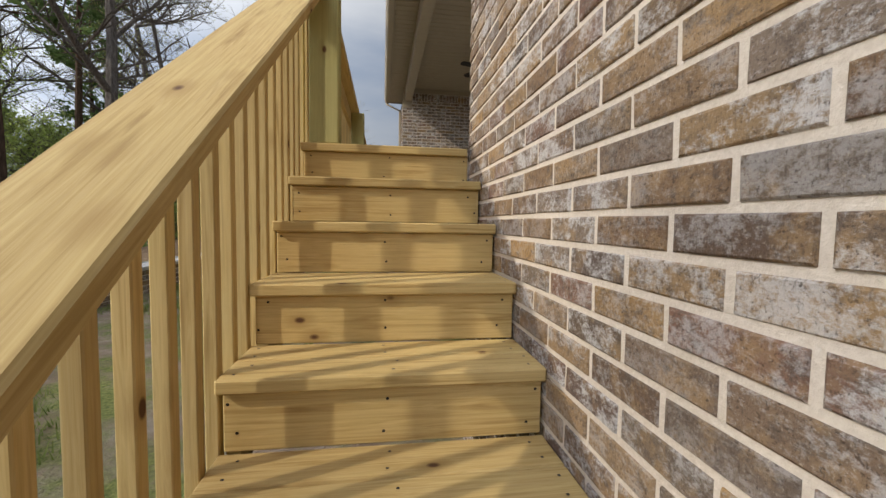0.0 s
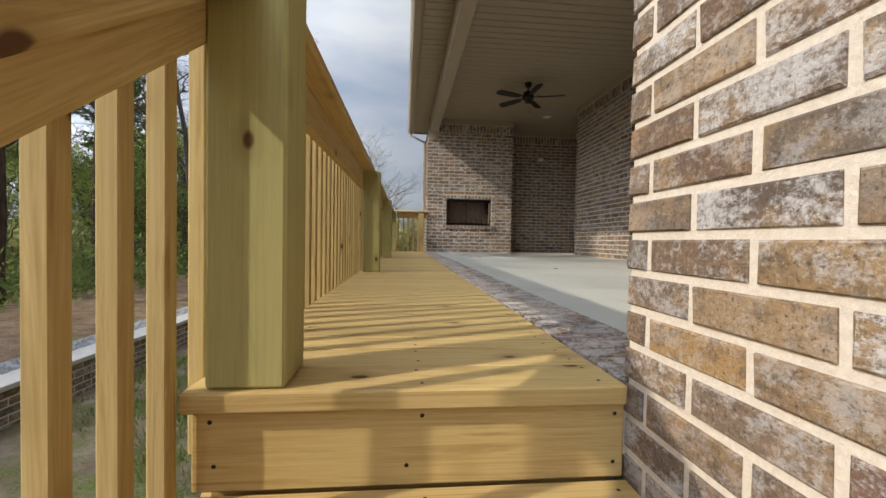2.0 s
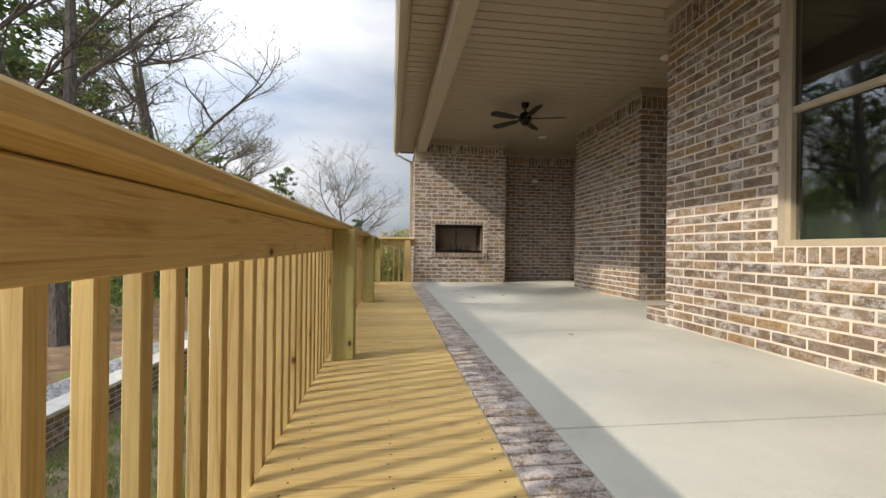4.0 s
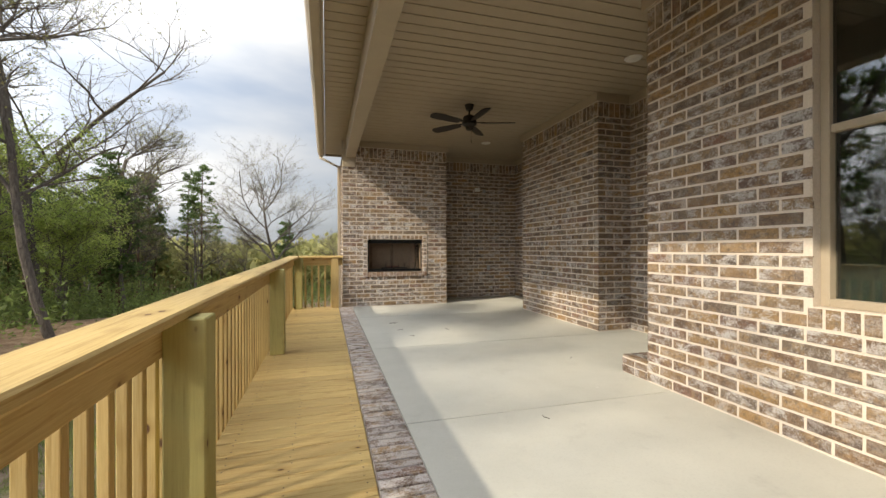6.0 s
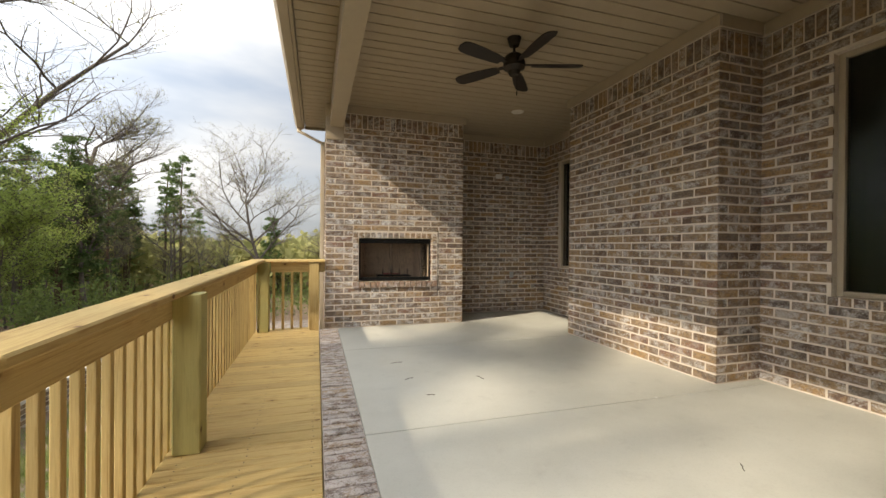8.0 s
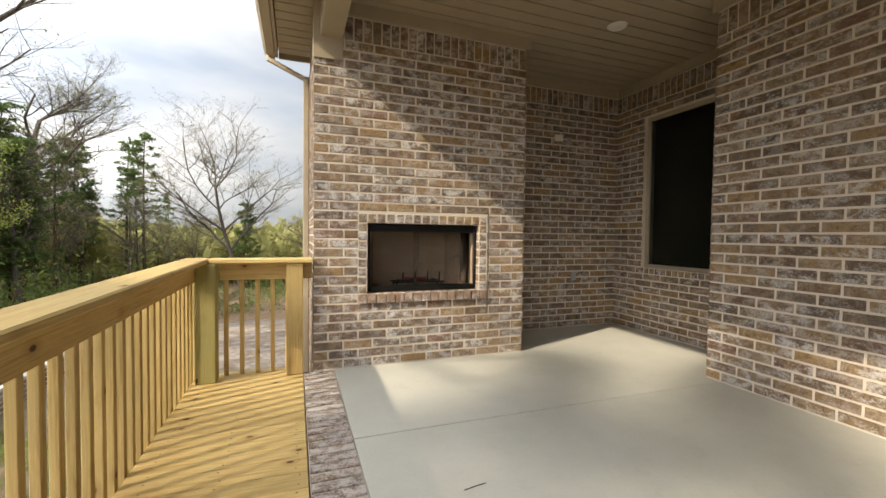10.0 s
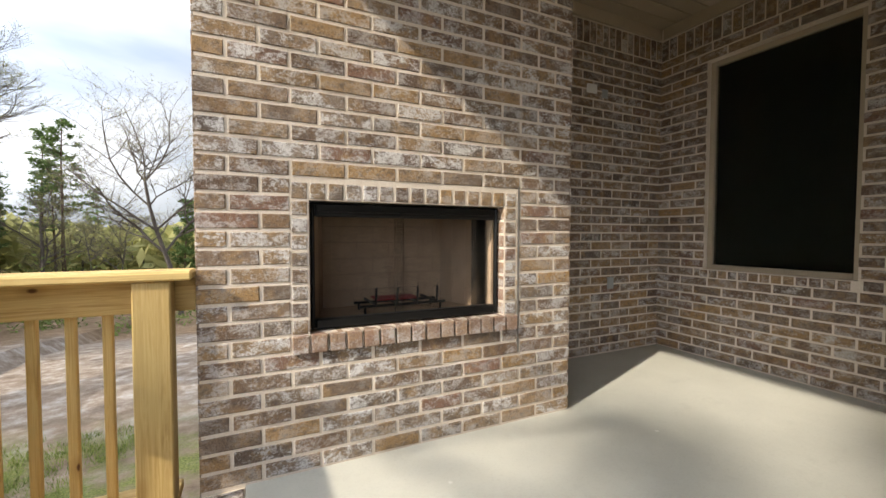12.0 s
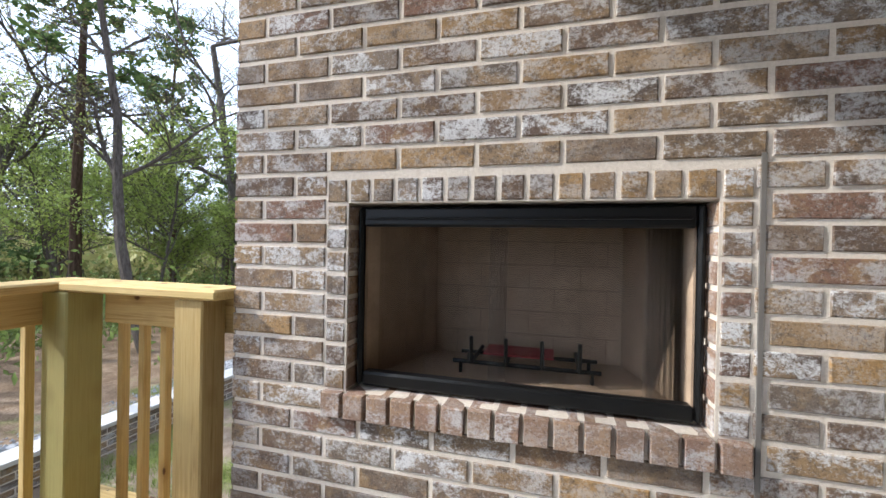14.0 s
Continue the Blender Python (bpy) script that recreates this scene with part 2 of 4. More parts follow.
WOOD = wood_material("treated_pine", (0.61, 0.448, 0.200), (0.52, 0.365, 0.140), (0.30, 0.180, 0.058))
WOOD_POST = wood_material("treated_pine_post", (0.47, 0.42, 0.18), (0.40, 0.35, 0.14), (0.27, 0.22, 0.085), 0.35)
BRICKS = {lime: (brick_material("brick_single", False, lime), brick_material("brick_joined", True, lime)) for lime in (0.9, 1.25)}
BRICKS["pale"] = (brick_material("brick_limed", False, 1.0, pale=True), None)
BRICKS["rosy"] = (brick_material("brick_rosy", False, 0.8, rosy=True), None)
MORTAR, CONCRETE = mortar_material(), concrete_material()
TAUPE = plain_material("taupe_trim", (0.38, 0.315, 0.23), 0.5, vary=0.06)
CEILING = plain_material("taupe_soffit", (0.36, 0.295, 0.21), 0.5, vary=0.06)
BRONZE = plain_material("dark_bronze", (0.022, 0.017, 0.014), 0.45, 0.3)
BLACK = plain_material("black_steel", (0.010, 0.010, 0.010), 0.42, 0.4)
WHITE = plain_material("white_plastic", (0.72, 0.71, 0.68), 0.4)
GREY = plain_material("grey_box", (0.30, 0.31, 0.31), 0.5)
CAULK = plain_material("grey_caulk", (0.15, 0.135, 0.12), 0.8)
# the dimness of the unlit rooms indoors, put into a near-black colour
ROOM_SHADE = plain_material("dark_room", (0.040, 0.055, 0.046), 0.9)
GROUND = ground_material()
GRAVEL = plain_material("gravel", (0.30, 0.30, 0.305), 0.9, vary=0.45, scale=9.0, bump=0.9)
CAPSTONE = plain_material("pale_capstone", (0.55, 0.52, 0.48), 0.9, vary=0.12)
REFRACTORY = plain_material("firebrick_panel", (0.40, 0.29, 0.20), 0.9, vary=0.22, scale=10.0, bump=0.3)
LINING_JOINT = plain_material("firebrick_joint", (0.26, 0.185, 0.13), 0.95)
GLASS = glass_material("window_glass", 1.9, 0.02)
SCREENED = glass_material("screened_glass", 1.35, 0.12)
BARK_GREY = bark_material("grey_bark", (0.055, 0.046, 0.040), (0.19, 0.165, 0.145))
BARK_PINE = bark_material("pine_bark", (0.045, 0.03, 0.02), (0.13, 0.085, 0.06))
NEEDLES = leaf_material("pine_needles", (0.055, 0.100, 0.030), (0.13, 0.185, 0.065))
BUDS = leaf_material("spring_buds", (0.24, 0.19, 0.09), (0.30, 0.32, 0.11))
SPRING_LEAF = leaf_material("young_spring_leaves", (0.20, 0.27, 0.06), (0.38, 0.46, 0.13))
SHRUB = leaf_material("shrub_leaves", (0.10, 0.125, 0.050), (0.20, 0.27, 0.075))
FAR_LEAF = leaf_material("far_wood_leaves", (0.25, 0.255, 0.095), (0.42, 0.40, 0.17))
GRASS = leaf_material("grass_blades", (0.085, 0.125, 0.025), (0.22, 0.26, 0.07))


# ---- mesh helpers ----
PLACE = {}


def place_of(ob):
    return PLACE.get(ob.name, Matrix.Identity(4))


def part(name, mesh, material, parent=None, label="", at=None):
    """One mesh object at the world pose at, under a thing or a part."""
    if isinstance(mesh, bmesh.types.BMesh):
        data = bpy.data.meshes.new(name)
        mesh.to_mesh(data)
        mesh.free()
        mesh = data
    if material and not mesh.materials:
        mesh.materials.append(material)
    ob = new(name, mesh)
    at = at or Matrix.Identity(4)
    if parent:
        ob.parent = parent
        ob.matrix_basis = place_of(parent).inverted() @ at
    else:
        ob.matrix_basis = at
    PLACE[ob.name] = at.copy()
    if label:
        ob["label"] = label
    return ob


def thing(name, x, y, z, label, category, group="", kind=""):
    ob = new(name)
    ob.empty_display_size = 0.1
    ob.matrix_basis = Matrix.Translation((x, y, z))
    PLACE[ob.name] = ob.matrix_basis.copy()
    return tagged(ob, label, category, group, kind)


BOXES = {}


def box_mesh(sx, sy, sz, bevel=0.0):
    """A box centred on its origin with chamfered edges."""
    bm = bmesh.new()
    bmesh.ops.create_cube(bm, size=1.0)
    bmesh.ops.scale(bm, vec=(sx, sy, sz), verts=bm.verts)
    if bevel:
        bmesh.ops.bevel(bm, geom=bm.edges[:], offset=min(bevel, 0.45 * min(sx, sy, sz)), segments=1, affect="EDGES")
    return bm


def shared_box(name, sx, sy, sz, bevel, material):
    key = (round(sx, 4), round(sy, 4), round(sz, 4), bevel, material.name)
    if key not in BOXES:
        data = bpy.data.meshes.new(name)
        bm = box_mesh(sx, sy, sz, bevel)
        bm.to_mesh(data)
        bm.free()
        data.materials.append(material)
        BOXES[key] = data
    return BOXES[key]


def board(name, parent, lo, hi, material=None, bevel=0.004, label="", along=None):
    """A board between two corners, its grain along its longest side."""
    lo, hi = Vector(lo), Vector(hi)
    size, mid = hi - lo, (lo + hi) / 2
    axis = "xyz".index(along) if along else max(range(3), key=lambda i: size[i])
    turn = {0: Matrix.Identity(4), 1: pose(0, 0, 0, 0, 0, 90), 2: pose(0, 0, 0, 0, -90, 0)}[axis]
    dims = {0: (size.x, size.y, size.z), 1: (size.y, size.x, size.z), 2: (size.z, size.y, size.x)}[axis]
    return part(name, shared_box(name, *dims, bevel, material or WOOD), None, parent, label, Matrix.Translation(mid) @ turn)


def block(name, parent, lo, hi, material, bevel=0.0, label=""):
    lo, hi = Vector(lo), Vector(hi)
    return part(name, box_mesh(*(hi - lo), bevel), material, parent, label, Matrix.Translation((lo + hi) / 2))


def boxes_mesh(name, boxes, material):
    """Many plain boxes in one mesh."""
    verts, faces = [], []
    for lo, hi in boxes:
        k = len(verts)
        verts += [(x, y, z) for x in (lo[0], hi[0]) for y in (lo[1], hi[1]) for z in (lo[2], hi[2])]
        faces += [tuple(k + i for i in f) for f in ((0, 1, 3, 2), (4, 6, 7, 5), (0, 4, 5, 1), (2, 3, 7, 6), (0, 2, 6, 4), (1, 5, 7, 3))]
    data = bpy.data.meshes.new(name)
    data.from_pydata(verts, [], faces)
    data.materials.append(material)
    return data


def tube(bm, p, q, r0, r1, sides=8):
    p, q = Vector(p), Vector(q)
    turn = (q - p).to_track_quat("Z", "Y").to_matrix().to_4x4()
    m = Matrix.Translation((p + q) / 2) @ turn
    bmesh.ops.create_cone(bm, cap_ends=True, segments=sides, radius1=r0, radius2=r1, depth=(q - p).length, matrix=m)


# ---- brickwork ----
COURSE, BRICK_L, BRICK_H, JOINT, PROUD = 0.0814, 0.2390, 0.0645, 0.0169, 0.005
rng = random.Random(7)
BRICK_MESHES = {}


def brick_shape(l, h, d, seed):
    """A brick lying along x with its face at -y: 18 triangles, with worn, uneven edges."""
    r = random.Random(seed)
    c = 0.003
    j = lambda a: r.uniform(-a, a)
    front = [(x * (l / 2 - c) + j(0.0015), -d + j(0.0012), z * (h / 2 - c) + j(0.0015)) for x, z in ((-1, -1), (1, -1), (1, 1), (-1, 1))]
    side = [(x * l / 2 + j(0.001), -d + c, z * h / 2 + j(0.0014)) for x, z in ((-1, -1), (1, -1), (1, 1), (-1, 1))]
    back = [(x * l / 2, 0.012, z * h / 2) for x, z in ((-1, -1), (1, -1), (1, 1), (-1, 1))]
    faces = [(0, 1, 2, 3)]
    for k in range(4):
        m = (k + 1) % 4
        faces += [(k, 4 + k, 4 + m, m), (4 + k, 8 + k, 8 + m, 4 + m)]
    return front + side + back, faces


def brick_mesh(l, h, d, lime=0.9):
    key = (round(l, 3), round(h, 3), d, rng.randrange(3), lime)
    if key not in BRICK_MESHES:
        verts, faces = brick_shape(key[0], key[1], d, str(key))
        data = bpy.data.meshes.new("brick")
        data.from_pydata(verts, [], faces)
        data.materials.append(BRICKS[lime][0])
        BRICK_MESHES[key] = data
    return BRICK_MESHES[key]


def cut_spans(u0, u1, z0, z1, holes):
    spans = [(u0, u1)]
    for a, b, c, d in holes:
        if z1 > c + 0.012 and z0 < d - 0.012:
            spans = [s for p, q in spans for s in ((p, min(q, a)), (max(p, b), q)) if s[1] - s[0] > 0.03]
    return spans


def brick_wall(name, label, start, turn, length, z0, z1, holes=(), solid=(), soldier=0.0, single=None, shift=0, thick=0.20, deep=PROUD, trim=(0.0, 0.0), extra=(), k=1.0, lime=0.9, phase=0.0):
    """A brick wall: its face runs from start along x turned by turn degrees, and looks to its own -y.
    holes: openings (u0, u1, z0, z1), cut through; solid: parts of the face with brickwork of its own; single: the stretch (u0, u1, z0, z1) whose bricks are separate objects."""
    m = Matrix.Translation((start[0], start[1], 0)) @ pose(0, 0, 0, 0, 0, turn)
    # the body, cut round its openings
    us = sorted({0.0, length, *(v for h in holes for v in h[:2])})
    zs = sorted({z0 - 0.15, (CEIL + 0.02 if soldier else z1), *(v for h in holes for v in h[2:])})
    body = []
    for a, b in zip(us, us[1:]):
        for c, d in zip(zs, zs[1:]):
            if not any(h[0] < (a + b) / 2 < h[1] and h[2] < (c + d) / 2 < h[3] for h in holes):
                lo_u = a + (0.004 if trim[0] else -0.05) if a == 0.0 else a
                hi_u = b - (0.004 if trim[1] else -0.05) if b == length else b
                body.append(((lo_u, 0.0, c), (hi_u, thick, d)))
    wall = part(name, boxes_mesh(name, body, MORTAR), None, at=m)
    tagged(wall, label, "wall", kind="structure")
    pieces, bl, bh, jo = [], BRICK_L * k, BRICK_H * k, JOINT * k
    row = 0
    z = z0 + jo / 2
    while z + bh <= z1 + 0.02:
        offset = -((row + shift) % 2) * (bl + jo) / 2 - phase
        u = offset
        while u < length:
            a, b = max(u, -trim[0]), min(u + bl, length + trim[1])
            if u + bl > length - 0.05:
                b = length + trim[1]
            if a <= 0.001:
                a = -trim[0]
            if b - a > 0.03 and not (u > length - 0.05):
                for p, q in cut_spans(a, b, z, z + bh, (*holes, *solid)):
                    pieces.append(((p + q) / 2, z + bh / 2, q - p, bh))
            u += bl + jo
        z += COURSE * k
        row += 1
    if soldier:
        step = 0.0814
        count = max(1, round(length / step))
        step = length / count
        for k in range(count):
            pieces.append(((k + 0.5) * step, z1 + JOINT / 2 + (soldier - JOINT) / 2, step - JOINT * 0.75, soldier - JOINT * 0.6))
    pieces += list(extra)
    singles, rest = [], []
    for p in pieces:
        inside = single and single[0] <= p[0] <= single[1] and single[2] <= p[1] <= single[3]
        (singles if inside and len(singles) < 300 else rest).append(p)
    for u, w, l, h in singles:
        at = m @ Matrix.Translation((u, rng.uniform(-0.0015, 0.0015), w)) @ pose(0, 0, 0, 0, rng.uniform(-0.35, 0.35), 0)
        part("brick", brick_mesh(l, h, deep, lime), None, wall, at=at)
    if rest:
        verts, faces = [], []
        for i, (u, w, l, h) in enumerate(rest):
            vs, fs = brick_shape(l, h, deep + rng.uniform(-0.0015, 0.0015), i)
            k = len(verts)
            verts += [(x + u, y, zz + w) for x, y, zz in vs]
            faces += [tuple(k + n for n in f) for f in fs]
        data = bpy.data.meshes.new("brickwork")
        data.from_pydata(verts, [], faces)
        data.materials.append(BRICKS[lime][1])
        rest_ob = part("brickwork", data, None, wall, at=m)
        rest_ob["kind"] = "stuff"
    return wall


# ---- plan ----
XC, XB, XD, XA, XW = 0.362, 2.67, 4.10, 3.585, 4.40          # faces of the house walls that look to -x
YC, YB, YA0, YA1, YBACK = 1.775, 5.525, 7.376, 9.513, 11.50   # their corners
FX0, FX1, FY = 0.43, 2.468, 10.683                            # the fireplace
BX0, BX1, BZ0, BZ1 = 0.885, 1.975, 0.648, 1.282               # its firebox opening
TOP, SOLDIER = 2.849, 0.20
CEIL = 3.16
GROUND_Z = -1.55
DECK_X0, DECK_X1, DECK_Y0, DECK_Y1 = -0.478, 0.345, 1.742, 10.86
BORDER_X1 = 0.60

# ---- house walls ----
P = PROUD
brick_wall("wall_stair_side", "tan and brown brick house wall beside the wooden stair", (XC, YC), -90, 5.0, -1.5736, TOP + 0.34, k=0.88, lime=0.9, single=(0.0, 2.1, -0.72, 0.75), trim=(P - 0.001, 0), phase=0.042)
brick_wall("wall_return_south", "brick return wall at the head of the stair", (XB, YC), 180, XB - XC, -0.01, TOP, soldier=SOLDIER, trim=(0, -0.004))
W1 = (2.95, 4.345)
brick_wall("wall_window_side", "sunlit brown brick house wall with a window", (XB, YB), -90, YB - YC, 0.0, TOP, holes=[(YB - W1[1], YB - W1[0], 0.775, 2.70)], soldier=SOLDIER, single=(0.0, 3.0, 0.0, 2.2), trim=(P - 0.001, 0),
           solid=[(YB - W1[1] - 0.03, YB - W1[0] + 0.03, 0.652, 0.775)], extra=[(YB - W1[1] + 0.01 + 0.0815 * k, 0.7135, 0.0665, 0.104) for k in range(18)])
brick_wall("wall_recess_south", "shaded brick wall of the doorway recess", (XD, YB), 180, XD - XB, -0.01, TOP, soldier=SOLDIER, trim=(0, -0.004))
W3 = (5.85, 6.85)
brick_wall("wall_recess", "shaded brick wall with a tall window", (XD, YA0), -90, YA0 - YB, 0.0, TOP, holes=[(YA0 - W3[1], YA0 - W3[0], 0.80, 2.67)], soldier=SOLDIER,
           solid=[(YA0 - W3[1] - 0.03, YA0 - W3[0] + 0.03, 0.737, 0.80)], extra=[(YA0 - W3[1] + 0.01 + 0.0815 * k, 0.7655, 0.0665, 0.063) for k in range(12)])
brick_wall("wall_jut_south", "narrow shaded brick face of the jutting wall", (XA, YA0), 0, XD - XA, 0.0, TOP, soldier=SOLDIER, trim=(-0.004, 0), shift=1)
brick_wall("wall_jut", "brown brick wall jutting onto the patio", (XA, YA1), -90, YA1 - YA0, 0.0, TOP, soldier=SOLDIER, single=(0.0, 2.2, 0.0, 3.2), trim=(P - 0.001, P - 0.001), shift=1)
brick_wall("wall_jut_north", "brick return of the jutting wall", (XW, YA1), 180, XW - XA, -0.01, TOP, soldier=SOLDIER, trim=(0, -0.004))
W2 = (9.98, 11.04)
brick_wall("wall_nook", "brown brick nook wall with a large dark window", (XW, YBACK), -90, YBACK - YA1, 0.0, TOP, holes=[(YBACK - W2[1], YBACK - W2[0], 0.805, 2.684)], soldier=SOLDIER, single=(0.0, 2.2, 0.0, 3.2),
           solid=[(YBACK - W2[1] - 0.03, YBACK - W2[0] + 0.03, 0.737, 0.805)], extra=[(YBACK - W2[1] + 0.01 + 0.0815 * k, 0.7675, 0.0665, 0.065) for k in range(13)])
brick_wall("wall_back", "brown brick back wall of the nook", (FX1, YBACK), 0, XW - FX1, 0.0, TOP, soldier=SOLDIER, single=(0.0, 2.2, 0.0, 3.2))

# the fireplace: a brick breast with a rowlock frame round its firebox
fw = FX1 - FX0
bu0, bu1 = BX0 - FX0, BX1 - FX0
frame_w = 0.085
extra = []
count = 13
step = (bu1 - bu0 + 2 * frame_w) / (count + 2)
for k in range(count + 2):
    extra.append((bu0 - frame_w + (k + 0.5) * step, BZ1 + 0.042, step - JOINT, 0.074))
for side in (bu0 - frame_w / 2, bu1 + frame_w / 2):
    for k in range(8):
        extra.append((side, BZ0 + (k + 0.5) * (BZ1 - BZ0) / 8, frame_w - JOINT, (BZ1 - BZ0) / 8 - JOINT))
fire = brick_wall("wall_fireplace", "brown brick outdoor fireplace breast with pale mortar", (FX0, FY), 0, fw, 0.0, TOP, holes=[(bu0, bu1, BZ0, BZ1)], solid=[(bu0 - frame_w, bu1 + frame_w, BZ0 - 0.085, BZ1 + 0.085)],
                  soldier=SOLDIER, single=(0.0, 3.0, 0.0, 3.2), trim=(P - 0.001, P - 0.001), thick=0.30, extra=extra, lime=1.25)
brick_wall("wall_fireplace_east", "side face of the brick fireplace", (FX1, FY), 90, YBACK - FY, 0.0, TOP, soldier=SOLDIER, thick=0.15, trim=(-0.004, 0))
brick_wall("wall_fireplace_west", "outer side of the brick fireplace", (FX0, YBACK + 1.0), -90, YBACK + 1.0 - FY, -1.6, TOP + 0.1, thick=0.15, trim=(0, -0.004))
for k in range(15):
    brick = part("sill_brick", brick_mesh(0.0705, 0.082, 0.03, "rosy"), None, fire, at=Matrix.Translation((FX0 + bu0 - frame_w + (k + 0.5) * step, FY, BZ0 - 0.042)))

# jamb and lintel bricks in the reveal of the firebox
for k in range(8):
    zc, hh = BZ0 + (k + 0.5) * (BZ1 - BZ0) / 8, (BZ1 - BZ0) / 8 - JOINT
    part("jamb_brick", brick_mesh(0.092, hh, 0.005, "rosy"), None, fire, at=Matrix.Translation((BX0, FY + 0.05, zc)) @ pose(0, 0, 0, 0, 0, 90))
    part("jamb_brick", brick_mesh(0.092, hh, 0.005, "rosy"), None, fire, at=Matrix.Translation((BX1, FY + 0.05, zc)) @ pose(0, 0, 0, 0, 0, -90))
for k in range(15):
    part("sill_top", brick_mesh(0.10, 0.0705, 0.004, "rosy"), None, fire, at=Matrix.Translation((FX0 + bu0 - frame_w + (k + 0.5) * step, FY + 0.032, BZ0 - 0.004)) @ pose(0, 0, 0, -90, 0, 90)) if 0 < k < 14 else None
tagged(block("trim_caulk_joint", None, (2.066, FY - 0.0075, 0.42), (2.078, FY - 0.0005, 1.40), CAULK), "grey caulk joint in the fireplace brickwork", "trim", kind="structure")


# ---- floors ----
cuts = [YC, 3.35, 5.29, 7.27, 9.40, YBACK]
patio = block("floor_patio", None, (BORDER_X1 + 0.002, YC, -0.25), (XD + 0.5, YBACK, -0.02), CAULK)
for a, b in zip(cuts, cuts[1:]):
    block("slab", patio, (BORDER_X1 + 0.002, a + 0.005, -0.0199), (XD + 0.5, b - 0.005, -0.004), CONCRETE, 0.003)
tagged(patio, "pale grey-green concrete patio slab with a control joint", "floor", kind="structure")
border = block("floor_border", None, (DECK_X1 + 0.006, YC, -0.15), (BORDER_X1, FY, -0.014), MORTAR)
tagged(border, "bed of the brick border between deck and patio", "floor", kind="structure")
y = YC + 0.01
while y < FY - 0.05:
    at = Matrix.Translation(((DECK_X1 + BORDER_X1) / 2 + 0.002, y + 0.035, -0.014)) @ pose(0, 0, 0, -90, 0, 0)
    part("brick", brick_mesh(0.24, 0.0655, 0.014, "pale"), None, border, at=at @ pose(0, 0, 0, rng.uniform(-0.6, 0.6), rng.uniform(-0.4, 0.4), 0))
    y += 0.0815

deck = block("floor_deck", None, (DECK_X0 + 0.03, DECK_Y0 + 0.06, -0.26), (DECK_X1 - 0.01, DECK_Y1 - 0.02, -0.042), WOOD)
tagged(deck, "joists of the new treated pine deck", "deck", kind="structure")
y, n = DECK_Y0, 0
while y < DECK_Y1 - 0.05:
    board("deck_board", deck, (DECK_X0, y, -0.038 + rng.uniform(-0.0008, 0.0008)), (DECK_X1, y + 0.138, rng.uniform(-0.001, 0.001)), WOOD, 0.004, along="x")
    y += 0.1425

# ---- stair ----
RISE, RUN, STEPS = 0.191, 0.264, 8
stair = thing("stair", 0, DECK_Y0, 0, "new treated pine stair of eight steps against the brick wall", "stair", kind="structure")
for k in range(STEPS):
    zt, yt = -RISE * k, DECK_Y0 - RUN * k
    board("riser", stair, (DECK_X0 + 0.012, yt + 0.022, zt - RISE + 0.001), (XC - 0.012, yt + 0.055, zt - 0.040), WOOD, 0.003, along="x")
    if k:
        for a, b in ((0.0, 0.138), (0.142, 0.282)):
            board("tread", stair, (DECK_X0, yt + a, zt - 0.038), (XC - 0.006, yt + b, zt), WOOD, 0.005, along="x")
drop, reach = RISE * STEPS, RUN * STEPS
bm = bmesh.new()
profile = [(DECK_Y0 + 0.3, -0.045), (DECK_Y0 + 0.3, -0.34), (DECK_Y0 - reach + 0.25, -drop + 0.0), (DECK_Y0 - reach + 0.06, -drop)]
for k in range(STEPS - 1, 0, -1):
    profile += [(DECK_Y0 - RUN * k + 0.06, -RISE * k - 0.045), (DECK_Y0 - RUN * (k - 1) + 0.06, -RISE * k - 0.045)]
vs = [[bm.verts.new((x, y, z)) for y, z in profile] for x in (DECK_X0 + 0.005, DECK_X0 + 0.04)]
bm.faces.new(vs[0]), bm.faces.new(vs[1][::-1])
for i in range(len(profile)):
    j = (i + 1) % len(profile)
    bm.faces.new((vs[0][i], vs[1][i], vs[1][j], vs[0][j]))
bmesh.ops.recalc_face_normals(bm, faces=bm.faces)
bmesh.ops.triangulate(bm, faces=bm.faces)
part("stringer", bm, WOOD, stair)

# ---- railings ----
RAIL, BAND = 0.846, 0.136
PX0, PX1 = -0.440, -0.300
BAL_X0, BAL_X1, BAL = -0.512, -0.479, 0.033
BAND_X0, BAND_X1 = -0.478, -0.440


def post(parent, x, y, top, w=0.14, bottom=0.001):
    return board("post", parent, (x - w / 2, y - w / 2, bottom), (x + w / 2, y + w / 2, top), WOOD_POST, 0.006, along="z")


rail = thing("deck_railing", PX0, DECK_Y0, 0, "treated pine deck railing with square balusters and flat cap", "railing")
POSTS = (1.825, 4.50, 7.36, 10.67)
RAIL_RISE = 0.0142


def rail_top(y):
    return RAIL + RAIL_RISE * (y - DECK_Y0)


def along_rail(name, x0, x1, y0, y1, drop_, thick, bevel):
    """A board of the long railing, which rises very slightly towards the fireplace."""
    ym = (y0 + y1) / 2
    at = Matrix.Translation(((x0 + x1) / 2, ym, rail_top(ym) - drop_ - thick / 2)) @ pose(0, 0, 0, math.degrees(math.atan(RAIL_RISE)), 0, 0) @ pose(0, 0, 0, 0, 0, 90)
    return part(name, shared_box(name, y1 - y0, x1 - x0, thick, bevel, WOOD), None, rail, "", at)


